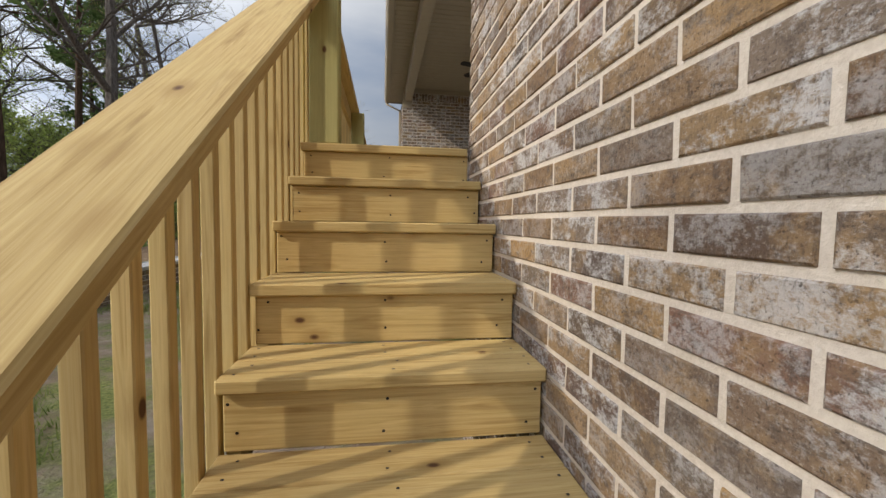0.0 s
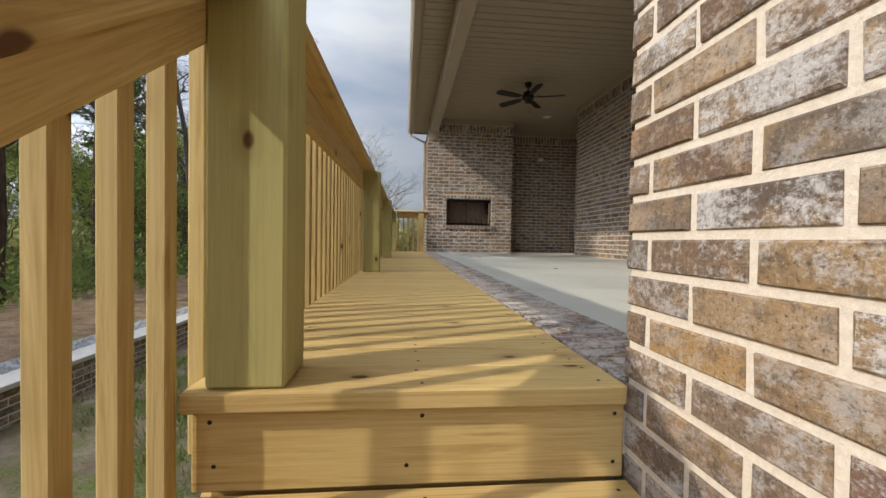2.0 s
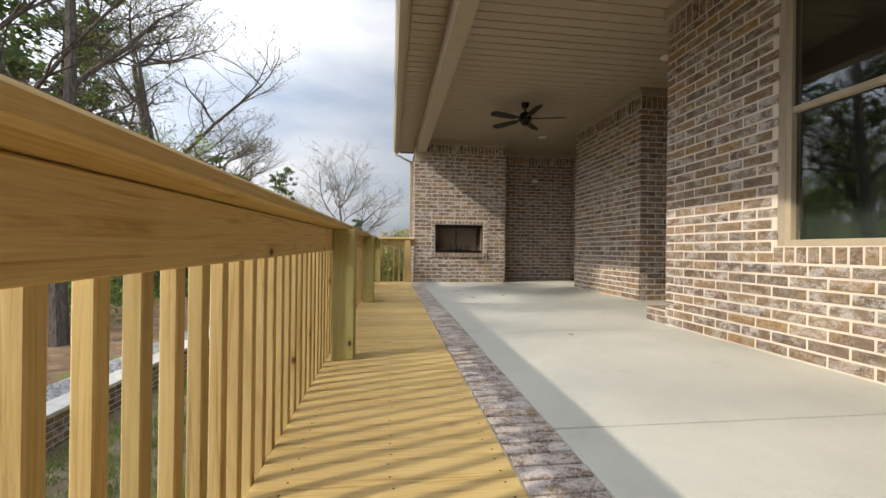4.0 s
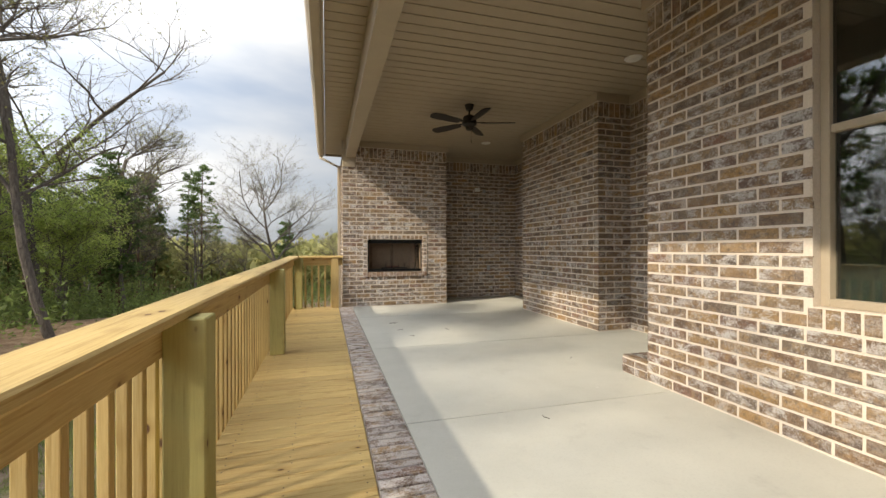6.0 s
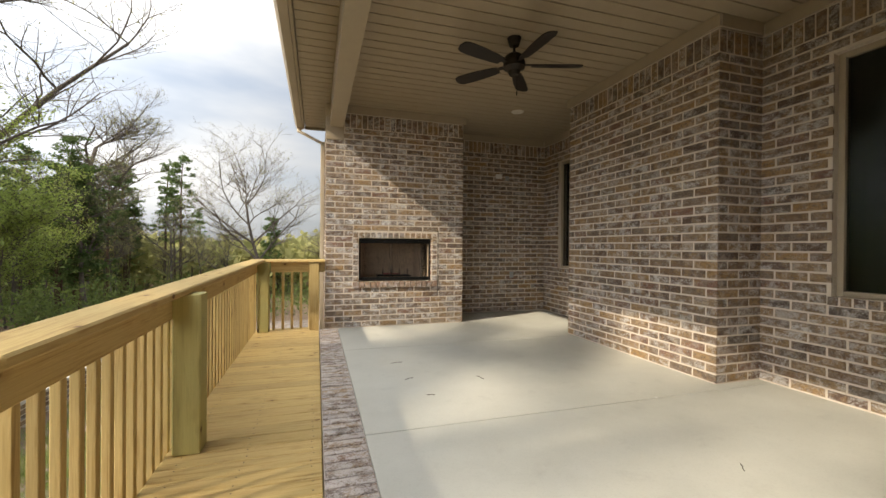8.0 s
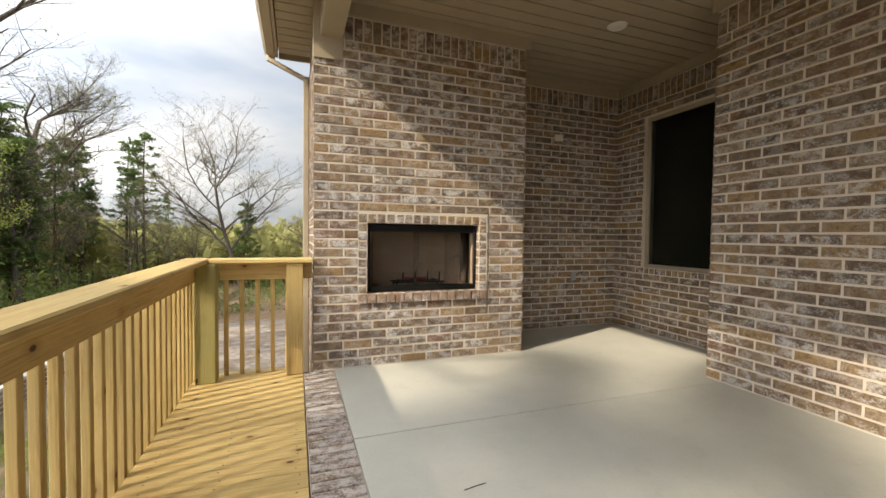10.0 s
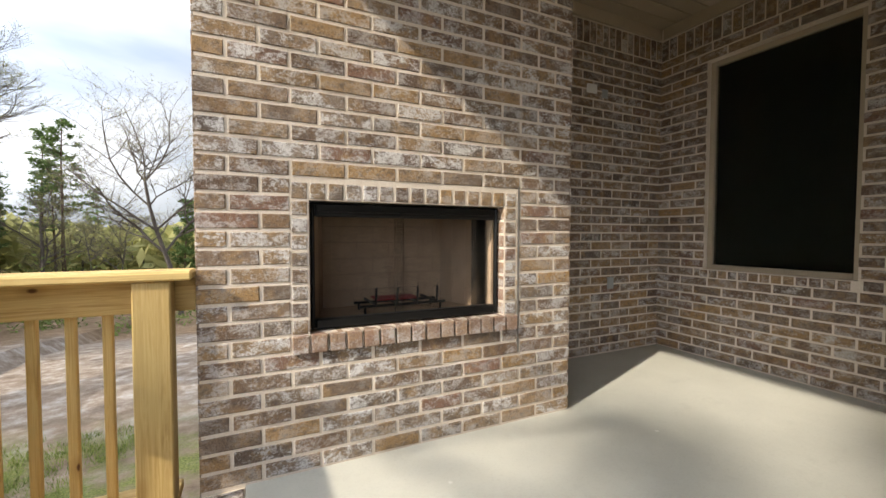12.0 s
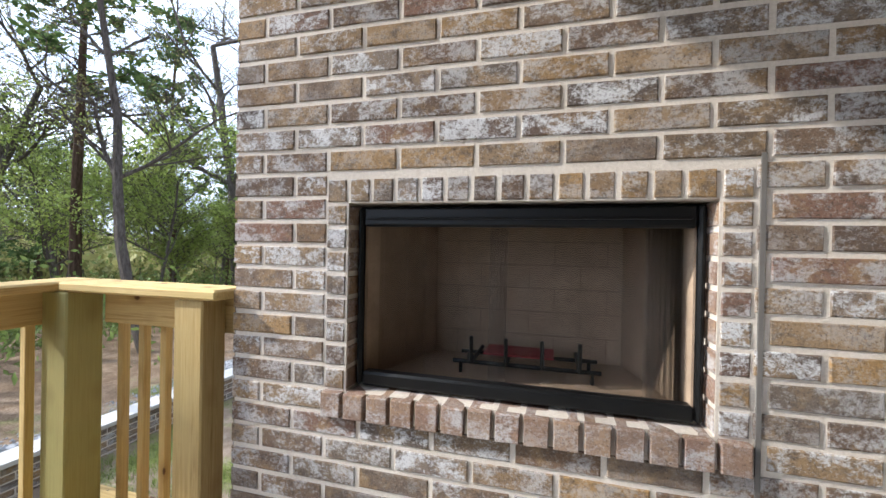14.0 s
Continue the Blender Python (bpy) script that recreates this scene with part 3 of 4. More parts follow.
for yp in POSTS:
    post(rail, -0.37, yp, rail_top(yp) - 0.040)
for a, b in ((DECK_Y0 + 0.02, 5.9), (5.904, 10.77)):
    along_rail("cap_rail", -0.535, -0.355, a, b, 0.0, 0.038, 0.008)
along_rail("band", BAND_X0, BAND_X1, DECK_Y0 + 0.02, 10.72, 0.040, BAND, 0.004)
y = DECK_Y0 + 0.10
while y < 10.80:
    board("baluster", rail, (BAL_X0, y, -0.16), (BAL_X1, y + BAL, rail_top(y) - 0.045), WOOD, 0.003, along="z")
    y += 0.1105

RAIL = rail_top(10.7)
end = thing("end_railing", -0.3, 10.75, 0, "short treated pine end railing against the fireplace", "railing")
board("cap_rail", end, (-0.352, 10.60, RAIL - 0.038), (0.420, 10.775, RAIL), WOOD, 0.008, along="x")
board("band", end, (-0.29, 10.735, RAIL - 0.180), (0.42, 10.773, RAIL - 0.040), WOOD, 0.004, along="x")
board("post", end, (0.215, 10.62, 0.001), (0.345, 10.732, RAIL - 0.040), WOOD, 0.006, along="z")
for k in range(5):
    x = -0.27 + 0.118 * k
    board("baluster", end, (x, 10.776, -0.16), (x + 0.033, 10.809, RAIL - 0.045), WOOD, 0.003, along="z")

srail = thing("stair_railing", PX0, DECK_Y0, 0, "sloping treated pine stair railing with square balusters", "railing")
SLOPE, STAIR_RAIL = RISE / RUN, 0.755
ang = math.degrees(math.atan(SLOPE))


def sloped(name, x0, x1, z_at_top, thick, y_low, y_high, material=WOOD, bevel=0.006):
    """A board that follows the stair; z_at_top: its upper face where the deck begins."""
    length = (y_high - y_low) / math.cos(radians(ang))
    ym = (y_low + y_high) / 2
    zm = z_at_top + SLOPE * (ym - DECK_Y0)
    at = Matrix.Translation(((x0 + x1) / 2, ym, zm)) @ pose(0, 0, 0, ang, 0, 0) @ Matrix.Translation((0, 0, -thick / 2)) @ pose(0, 0, 0, 0, 0, 90)
    return part(name, shared_box(name, length, x1 - x0, thick, bevel, material), None, srail, "", at)


sloped("cap_rail", -0.530, -0.352, STAIR_RAIL, 0.038, DECK_Y0 - reach, DECK_Y0 + 0.005)
sloped("band", BAND_X0, BAND_X1, STAIR_RAIL - 0.049, 0.088, DECK_Y0 - reach, DECK_Y0 + 0.03)
y = DECK_Y0 - 0.03
while y > DECK_Y0 - reach + 0.1:
    zz = SLOPE * (y - DECK_Y0)
    board("baluster", srail, (BAL_X0, y, zz - 0.30), (BAL_X1, y + BAL, zz + STAIR_RAIL - 0.050), WOOD, 0.003, along="z")
    y -= 0.1105
post(srail, -0.37, DECK_Y0 - reach + 0.0, -drop + STAIR_RAIL - 0.06, bottom=-drop - 0.05)

# ---- ceiling, beam, eave ----
EAVE_X, EAVE_Y1, BACK_Y1 = 0.07, 12.0, 12.15
boxes = []
y = -3.2
while y < BACK_Y1:
    x0 = EAVE_X + 0.04 if y + 0.153 < EAVE_Y1 else FX0 + 0.05
    boxes.append(((x0, y, CEIL), (6.0, y + 0.139, CEIL + 0.034)))
    boxes.append(((x0, y + 0.139, CEIL + 0.026), (6.0, y + 0.153, CEIL + 0.034)))
    y += 0.153
ceiling = part("ceiling", boxes_mesh("ceiling", boxes, CEILING), None)
tagged(ceiling, "taupe plank soffit over the patio", "ceiling", kind="structure")
roof = part("roof", boxes_mesh("roof", [((EAVE_X + 0.035, -3.3, CEIL + 0.04), (6.2, EAVE_Y1 - 0.01, CEIL + 0.34)), ((FX0 + 0.05, EAVE_Y1 - 0.01, CEIL + 0.04), (6.2, BACK_Y1 + 0.05, CEIL + 0.34))], TAUPE), None)
tagged(roof, "closed roof structure above the soffit", "roof", kind="structure")
beam = block("trim_beam", None, (0.48, -3.0, 2.84), (0.66, FY + 0.1, CEIL - 0.003), TAUPE, 0.004)
tagged(beam, "taupe boxed beam under the soffit", "beam", kind="structure")
for nm, lo, hi in (
    ("trim_frieze_fireplace", (FX0 + 0.24, FY - 0.035, TOP + SOLDIER), (FX1 + 0.04, FY - 0.012, CEIL - 0.002)),
    ("trim_frieze_jut", (XA - 0.035, YA0 - 0.03, TOP + SOLDIER), (XA - 0.012, YA1 + 0.03, CEIL - 0.002)),
    ("trim_frieze_jut_south", (XA - 0.010, YA0 - 0.035, TOP + SOLDIER), (XD - 0.04, YA0 - 0.012, CEIL - 0.002)),
    ("trim_frieze_recess", (XD - 0.035, YB + 0.04, TOP + SOLDIER), (XD - 0.012, YA0 - 0.04, CEIL - 0.002)),
    ("trim_frieze_window", (XB - 0.035, YC + 0.04, TOP + SOLDIER), (XB - 0.012, YB + 0.03, CEIL - 0.002)),
    ("trim_frieze_nook", (XW - 0.035, YA1 + 0.04, TOP + SOLDIER), (XW - 0.012, YBACK - 0.04, CEIL - 0.002)),
    ("trim_frieze_back", (FX1 + 0.045, YBACK - 0.035, TOP + SOLDIER), (XW - 0.04, YBACK - 0.012, CEIL - 0.002)),
):
    tagged(block(nm, None, lo, hi, TAUPE, 0.003), "taupe frieze board above the brickwork", "trim", kind="structure")
tagged(block("trim_beam_end", None, (FX0 - 0.01, FY - 0.02, 2.66), (FX0 + 0.235, FY + 0.12, CEIL - 0.004), TAUPE, 0.003), "taupe boxed beam end above the fireplace", "trim", kind="structure")
tagged(block("trim_fascia_end", None, (EAVE_X + 0.035, EAVE_Y1 + 0.002, CEIL - 0.03), (FX0 + 0.045, EAVE_Y1 + 0.03, CEIL + 0.20), TAUPE, 0.003), "taupe fascia board closing the eave end", "trim", kind="structure")
tagged(block("trim_fascia", None, (EAVE_X, -3.3, CEIL - 0.03), (EAVE_X + 0.03, EAVE_Y1, CEIL + 0.20), TAUPE, 0.003), "taupe fascia board along the eave", "trim", kind="structure")

gutter = thing("rain_gutter", EAVE_X, EAVE_Y1, CEIL, "taupe metal rain gutter with downspout beside the fireplace", "gutter")
bm = bmesh.new()
ring = [(0.0, 0.0), (0.0, 0.115), (-0.006, 0.115), (-0.006, 0.02), (-0.07, 0.012), (-0.09, 0.05), (-0.105, 0.115), (-0.125, 0.115), (-0.12, 0.09), (-0.105, 0.04), (-0.08, 0.0)]
ends = [[bm.verts.new((EAVE_X - 0.002 + x, yy, CEIL - 0.05 + z)) for x, z in ring] for yy in (-3.3, EAVE_Y1)]
for i in range(len(ring)):
    j = (i + 1) % len(ring)
    bm.faces.new((ends[0][i], ends[0][j], ends[1][j], ends[1][i]))
bm.faces.new(ends[0]), bm.faces.new(ends[1][::-1])
bmesh.ops.recalc_face_normals(bm, faces=bm.faces)
part("trough", bm, TAUPE, gutter)


def spout(p, q, w=0.062, d=0.045):
    p, q = Vector(p), Vector(q)
    bm = box_mesh(w, d, (q - p).length + 0.02, 0.008)
    at = Matrix.Translation((p + q) / 2) @ (q - p).to_track_quat("Z", "Y").to_matrix().to_4x4()
    return part("downspout", bm, TAUPE, gutter, "", at)


SPX, SPY = FX0 - 0.04, 11.80
spout((EAVE_X - 0.06, SPY + 0.12, CEIL - 0.04), (EAVE_X - 0.05, SPY + 0.11, CEIL - 0.11))
spout((EAVE_X - 0.05, SPY + 0.11, CEIL - 0.10), (SPX, SPY, CEIL - 0.30))
spout((SPX, SPY, CEIL - 0.28), (SPX, SPY, -1.45))


# ---- windows ----
def window(name, x, y0, y1, z0, z1, label, double=True):
    """A vinyl window in a wall that looks to -x, set back in its opening."""
    w = thing(name, x, (y0 + y1) / 2, z0, label, "window", kind="structure")
    f, x0, x1 = 0.045, x + 0.055, x + 0.12
    block("window_frame", w, (x0, y0, z0), (x1, y0 + f, z1), TAUPE, 0.004)
    block("window_frame", w, (x0, y1 - f, z0), (x1, y1, z1), TAUPE, 0.004)
    block("window_frame", w, (x0, y0 + f, z0), (x1, y1 - f, z0 + f), TAUPE, 0.004)
    block("window_frame", w, (x0, y0 + f, z1 - f), (x1, y1 - f, z1), TAUPE, 0.004)
    zm = (z0 + z1) / 2
    if double:
        block("meeting_rail", w, (x0 + 0.008, y0 + f, zm - 0.022), (x1 - 0.01, y1 - f, zm + 0.022), TAUPE, 0.004)
        spans = ((z0 + f, zm - 0.022, 0.045), (zm + 0.022, z1 - f, 0.03))
    else:
        spans = ((z0 + f, z1 - f, 0.03),)
    for a, b, back in spans:
        pane = block("pane", w, (x0 + back, y0 + f, a), (x0 + back + 0.006, y1 - f, b), GLASS if double else SCREENED)
        pane.visible_shadow = False
    # no room is built: a dark sheet behind the panes stands for its shade
    room = block("backing", w, (x + 0.19, y0 - 0.1, z0 - 0.1), (x + 0.199, y1 + 0.1, z1 + 0.1), ROOM_SHADE)
    return w


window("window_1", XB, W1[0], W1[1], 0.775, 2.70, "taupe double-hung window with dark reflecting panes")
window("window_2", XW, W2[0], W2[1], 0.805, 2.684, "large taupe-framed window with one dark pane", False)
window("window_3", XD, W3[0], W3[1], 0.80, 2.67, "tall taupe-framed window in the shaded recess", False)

# ---- brick step ----
stepob = block("brick_step", None, (XB - 0.0, YB + 0.008, -0.004), (XB + 1.1, YB + 0.30, 0.135), MORTAR)
tagged(stepob, "low brick doorstep against the wall corner", "step", kind="structure")
for k in range(13):
    part("brick", brick_mesh(0.295, 0.0705, 0.014), None, stepob, at=Matrix.Translation((XB + 0.04 + 0.083 * k, YB + 0.155, 0.135)) @ pose(0, 0, 0, -90, 0, 90))
for k in range(2):
    part("brick", brick_mesh(0.14, 0.06, 0.006), None, stepob, at=Matrix.Translation((XB, YB + 0.08 + 0.148 * k, 0.032)) @ pose(0, 0, 0, 0, 0, -90))
    part("brick", brick_mesh(0.14, 0.05, 0.006), None, stepob, at=Matrix.Translation((XB, YB + 0.08 + 0.148 * k, 0.097)) @ pose(0, 0, 0, 0, 0, -90))

# ---- firebox ----
fb = thing("firebox_insert", (BX0 + BX1) / 2, FY + 0.1, BZ0, "black steel firebox insert with mesh curtains and log grate", "fireplace")
fy = FY + 0.045
for nm, lo, hi in (("frame_side", (BX0 + 0.012, fy, BZ0 + 0.01), (BX0 + 0.032, fy + 0.03, BZ1 - 0.01)), ("frame_side", (BX1 - 0.032, fy, BZ0 + 0.01), (BX1 - 0.012, fy + 0.03, BZ1 - 0.01)),
                   ("frame_top", (BX0 + 0.034, fy, BZ1 - 0.075), (BX1 - 0.034, fy + 0.05, BZ1 - 0.01)), ("frame_bottom", (BX0 + 0.034, fy, BZ0 + 0.01), (BX1 - 0.034, fy + 0.05, BZ0 + 0.058))):
    block(nm, fb, lo, hi, BLACK, 0.008)
block("louvre", fb, (BX0 + 0.05, fy - 0.012, BZ1 - 0.052), (BX1 - 0.05, fy + 0.002, BZ1 - 0.044), BLACK, 0.003)
ix0, ix1, iy1 = BX0 + 0.03, BX1 - 0.03, fy + 0.52
block("firebrick_back", fb, (ix0 + 0.12, iy1, BZ0 + 0.02), (ix1 - 0.12, iy1 + 0.03, BZ1 - 0.02), REFRACTORY)
for sgn, xa, xb in ((1, ix0, ix0 + 0.12), (-1, ix1, ix1 - 0.12)):
    bm = bmesh.new()
    q = [(xa, fy + 0.05), (xb, iy1 + 0.01), (xb - sgn * 0.03, iy1 + 0.03), (xa - sgn * 0.02, fy + 0.05)]
    lo = [bm.verts.new((x, y, BZ0 + 0.02)) for x, y in q]
    hi = [bm.verts.new((x, y, BZ1 - 0.02)) for x, y in q]
    bm.faces.new(lo), bm.faces.new(hi)
    for i in range(4):
        bm.faces.new((lo[i], lo[(i + 1) % 4], hi[(i + 1) % 4], hi[i]))
    bmesh.ops.recalc_face_normals(bm, faces=bm.faces)
    part("firebrick_side", bm, REFRACTORY, fb)
block("hearth", fb, (ix0, fy + 0.05, BZ0 + 0.005), (ix1, iy1 + 0.02, BZ0 + 0.02), REFRACTORY)
block("hood", fb, (ix0 - 0.03, fy + 0.05, BZ1 - 0.02), (ix1 + 0.03, iy1 + 0.05, BZ1 - 0.005), BLACK)

# ---- ground ----
xs = [-400, -200, -120, -80, -60, -45, -35, -28, -22, -18, -14, -11, -9, -7, -5.2, -4.2, -3.9, -3.2, -2, -1, 0, 2, 6, 12, 30, 80, 400]
ys = [-300, -120, -60, -30, -15, -8, -4, -2, 0, 2, 4, 6, 8, 10, 12, 14, 16, 18, 21, 25, 30, 36, 44, 55, 70, 90, 120, 200, 400]


def ground_height(x, y):
    z = GROUND_Z
    if x < -4.0:
        z += 0.28
    d = max(0.0, -x - 9.0, y - 20.0)
    z -= 2.6 * (1 - math.exp(-d / 14.0))
    z += 0.16 * noise.noise(Vector((x * 0.25, y * 0.25, 0.0))) * min(1.0, max(0.0, (abs(x) - 2.5) / 3.0))
    return z


verts = [(x, y, ground_height(x, y)) for y in ys for x in xs]
faces = [(j * len(xs) + i, j * len(xs) + i + 1, (j + 1) * len(xs) + i + 1, (j + 1) * len(xs) + i) for j in range(len(ys) - 1) for i in range(len(xs) - 1)]
data = bpy.data.meshes.new("ground")
data.from_pydata(verts, [], faces)
ground = part("ground", data, GROUND)
tagged(ground, "patchy grass and bare soil around the house", "ground", kind="structure")

# ---- retaining wall and gravel ----
brick_wall("wall_retaining", "low brick retaining wall with a pale cap along the lawn", (-3.80, -8.0), 90, 25.0, GROUND_Z - 0.05, GROUND_Z + 0.36, thick=0.25, single=(8.0, 20.0, -9.0, 9.0))
cap = thing("retaining_wall_cap", -3.93, 0, GROUND_Z + 0.36, "pale stone cap slabs on the retaining wall", "wall cap", kind="structure")
for k in range(32):
    block("cap_slab", cap, (-4.09, -8.0 + 0.79 * k, GROUND_Z + 0.361), (-3.76, -8.0 + 0.79 * k + 0.78, GROUND_Z + 0.415), CAPSTONE, 0.006)
r2 = random.Random(11)
verts, faces = [], []
for k in range(5000):
    x, y = r2.uniform(-4.75, -4.06), r2.uniform(-8, 17)
    a, h = r2.uniform(0.012, 0.035), r2.uniform(0.01, 0.03)
    z = GROUND_Z + 0.30 + r2.uniform(0, 0.02)
    t = r2.uniform(0, 6.3)
    n0 = len(verts)
    verts += [(x + a * math.cos(t + q * 2.09), y + a * math.sin(t + q * 2.09), z) for q in range(3)] + [(x, y, z + h)]
    faces += [(n0, n0 + 1, n0 + 3), (n0 + 1, n0 + 2, n0 + 3), (n0 + 2, n0, n0 + 3)]
data = bpy.data.meshes.new("gravel")
data.from_pydata(verts, [], faces)
gravel_bed = block("gravel_bed", None, (-4.8, -8, GROUND_Z - 0.1), (-4.06, 17, GROUND_Z + 0.305), GRAVEL)
tagged(gravel_bed, "pale gravel strip behind the retaining wall", "gravel", kind="structure")
tagged(part("gravel", data, GRAVEL), "loose pale gravel stones", "gravel", kind="stuff")

# ---- ceiling fan and lamps ----
FANX, FANY = 2.10, 8.27
fan = thing("ceiling_fan", FANX, FANY, CEIL, "dark bronze five-bladed ceiling fan at rest", "ceiling fan")
bm = bmesh.new()
tube(bm, (0, 0, CEIL - 0.075), (0, 0, CEIL - 0.001), 0.045, 0.068, 24)
part("canopy", bm, BRONZE, fan, "", Matrix.Translation((FANX, FANY, 0)))
bm = bmesh.new()
tube(bm, (0, 0, CEIL - 0.16), (0, 0, CEIL - 0.07), 0.013, 0.013, 12)
part("downrod", bm, BRONZE, fan, "", Matrix.Translation((FANX, FANY, 0)))
bm = bmesh.new()
for z0_, z1_, ra, rb in ((0.175, 0.150, 0.085, 0.05), (0.235, 0.175, 0.105, 0.085), (0.285, 0.235, 0.105, 0.105), (0.315, 0.285, 0.06, 0.10), (0.355, 0.315, 0.045, 0.06)):
    tube(bm, (0, 0, CEIL - z0_), (0, 0, CEIL - z1_), ra, rb, 24)
part("motor_housing", bm, BRONZE, fan, "", Matrix.Translation((FANX, FANY, 0)))
bm = bmesh.new()
outline = [(0.17, -0.045), (0.25, -0.058), (0.45, -0.072), (0.60, -0.070), (0.645, -0.050), (0.66, 0.0), (0.645, 0.050), (0.60, 0.070), (0.45, 0.072), (0.25, 0.058), (0.17, 0.045)]
top = [bm.verts.new((x, y, 0.004)) for x, y in outline]
low = [bm.verts.new((x, y, -0.004)) for x, y in outline]
bm.faces.new(top), bm.faces.new(low[::-1])
for i in range(len(outline)):
    j = (i + 1) % len(outline)
    bm.faces.new((low[i], low[j], top[j], top[i]))
blade_mesh = bpy.data.meshes.new("blade")
bm.to_mesh(blade_mesh)
bm.free()
blade_mesh.materials.append(BRONZE)
arm_mesh = bpy.data.meshes.new("blade_iron")
bm = box_mesh(0.14, 0.045, 0.008, 0.003)
bm.to_mesh(arm_mesh)
bm.free()
arm_mesh.materials.append(BRONZE)
for k in range(5):
    spin = Matrix.Translation((FANX, FANY, CEIL - 0.262)) @ pose(0, 0, 0, 0, 0, -17 + 72 * k)
    blade = part("blade", blade_mesh, None, fan, "", spin @ pose(0, 0, 0, 12, 0, 0))
    part("blade_iron", arm_mesh, None, blade, "", spin @ Matrix.Translation((0.155, 0, 0.008)) @ pose(0, 0, 0, 10, 0, 0))
bm = bmesh.new()
tube(bm, (0.03, 0, CEIL - 0.50), (0.03, 0, CEIL - 0.35), 0.0015, 0.0015, 6)
tube(bm, (0.03, 0, CEIL - 0.54), (0.03, 0, CEIL - 0.50), 0.006, 0.004, 8)
part("pull_chain", bm, BRONZE, fan, "", Matrix.Translation((FANX, FANY, 0)))

for x, y in ((3.12, 10.15), (3.33, 6.44)):
    lamp = thing("recessed_light", x, y, CEIL, "round white recessed soffit light, switched off", "ceiling light", "recessed soffit lights")
    bm = bmesh.new()
    tube(bm, (x, y, CEIL - 0.012), (x, y, CEIL - 0.0005), 0.078, 0.092, 32)
    part("trim_ring", bm, WHITE, lamp)
    bm = bmesh.new()
    tube(bm, (x, y, CEIL - 0.016), (x, y, CEIL - 0.0125), 0.060, 0.066, 32)
    part("lens", bm, WHITE, lamp)

# ---- wall boxes ----
box = thing("outlet_box", 3.45, YBACK, 2.448, "white weatherproof outlet cover on the brick back wall", "outlet")
cover = block("cover", box, (3.39, YBACK - 0.028, 2.405), (3.51, YBACK - 0.0085, 2.485), WHITE, 0.006)
block("socket", cover, (3.42, YBACK - 0.032, 2.425), (3.48, YBACK - 0.029, 2.465), WHITE, 0.002)
box = thing("outlet_box", 3.62, YBACK, 2.42, "small grey outlet box on the brick back wall", "outlet")
block("cover", box, (3.58, YBACK - 0.024, 2.38), (3.65, YBACK - 0.0085, 2.46), GREY, 0.006)
box = thing("outlet_box", 3.72, YBACK, 0.666, "grey outlet box low on the brick back wall", "outlet")
block("cover", box, (3.68, YBACK - 0.03, 0.61), (3.755, YBACK - 0.0085, 0.72), GREY, 0.006)

# ---- in the firebox ----
grate = thing("log_grate", 1.45, FY + 0.33, BZ0 + 0.02, "black iron log grate with upright bars in the firebox", "grate")
gz = BZ0 + 0.021
for k in range(4):
    x = 1.27 + 0.125 * k
    bm = bmesh.new()
    tube(bm, (x, FY + 0.22, gz + 0.055), (x, FY + 0.47, gz + 0.055), 0.008, 0.008, 8)
    tube(bm, (x, FY + 0.225, gz + 0.05), (x, FY + 0.215, gz + 0.15), 0.007, 0.007, 8)
    part("grate_bar", bm, BLACK, grate)
for yy in (FY + 0.27, FY + 0.42):
    bm = bmesh.new()
    tube(bm, (1.19, yy, gz + 0.042), (1.72, yy, gz + 0.042), 0.008, 0.008, 8)
    for x in (1.22, 1.69):
        tube(bm, (x, yy, gz), (x, yy, gz + 0.042), 0.007, 0.007, 8)
    part("cross_bar", bm, BLACK, grate)
RED = plain_material("red_card", (0.30, 0.03, 0.035), 0.6)
tagged(block("manual", None, (1.30, FY + 0.30, gz + 0.0645), (1.56, FY + 0.45, gz + 0.072), RED, 0.002), "red booklet lying on the log grate", "booklet")


def curtain(x0, x1, seed):
    """A folded wire-mesh curtain that hangs behind the steel frame."""
    r = random.Random(seed)
    bm = bmesh.new()
    nx, rows = 60, []
    for iz in range(2):
        row = []
        for ix in range(nx + 1):
            u = ix / nx
            d = 0.010 * math.sin(u * 38 + seed) + 0.005 * math.sin(u * 91)
            row.append(bm.verts.new((x0 + (x1 - x0) * u, fy + 0.075 + d, BZ0 + 0.03 if iz == 0 else BZ1 - 0.06)))
        rows.append(row)
    for ix in range(nx):
        bm.faces.new((rows[0][ix], rows[0][ix + 1], rows[1][ix + 1], rows[1][ix]))
    return bm


n = Nodes("wire_mesh", 0.5, 0.6)
n.bsdf.inputs["Base Color"].default_value = (0.03, 0.028, 0.025, 1)
wire = n.node("ShaderNodeTexWave", Scale=85.0)
n.link(n.coords((1.0, 1.0, 1.0)), wire.inputs["Vector"])
wire2 = n.node("ShaderNodeTexWave", Scale=85.0)
n.link(n.coords((-1.0, 1.0, 1.0)), wire2.inputs["Vector"])
wire.bands_direction = wire2.bands_direction = "DIAGONAL"
big = n.mix(1.0, n.ramp(wire.outputs["Fac"], ((0.90, 0.0), (0.97, 0.8))), n.ramp(wire2.outputs["Fac"], ((0.90, 0.0), (0.97, 0.8))), "LIGHTEN")
n.link(big, n.bsdf.inputs["Alpha"])
MESH = n.mat
part("mesh_curtain", curtain(BX0 + 0.06, BX0 + 0.52, 1), MESH, fb)
part("mesh_curtain", curtain(BX0 + 0.46, BX1 - 0.06, 2), MESH, fb)
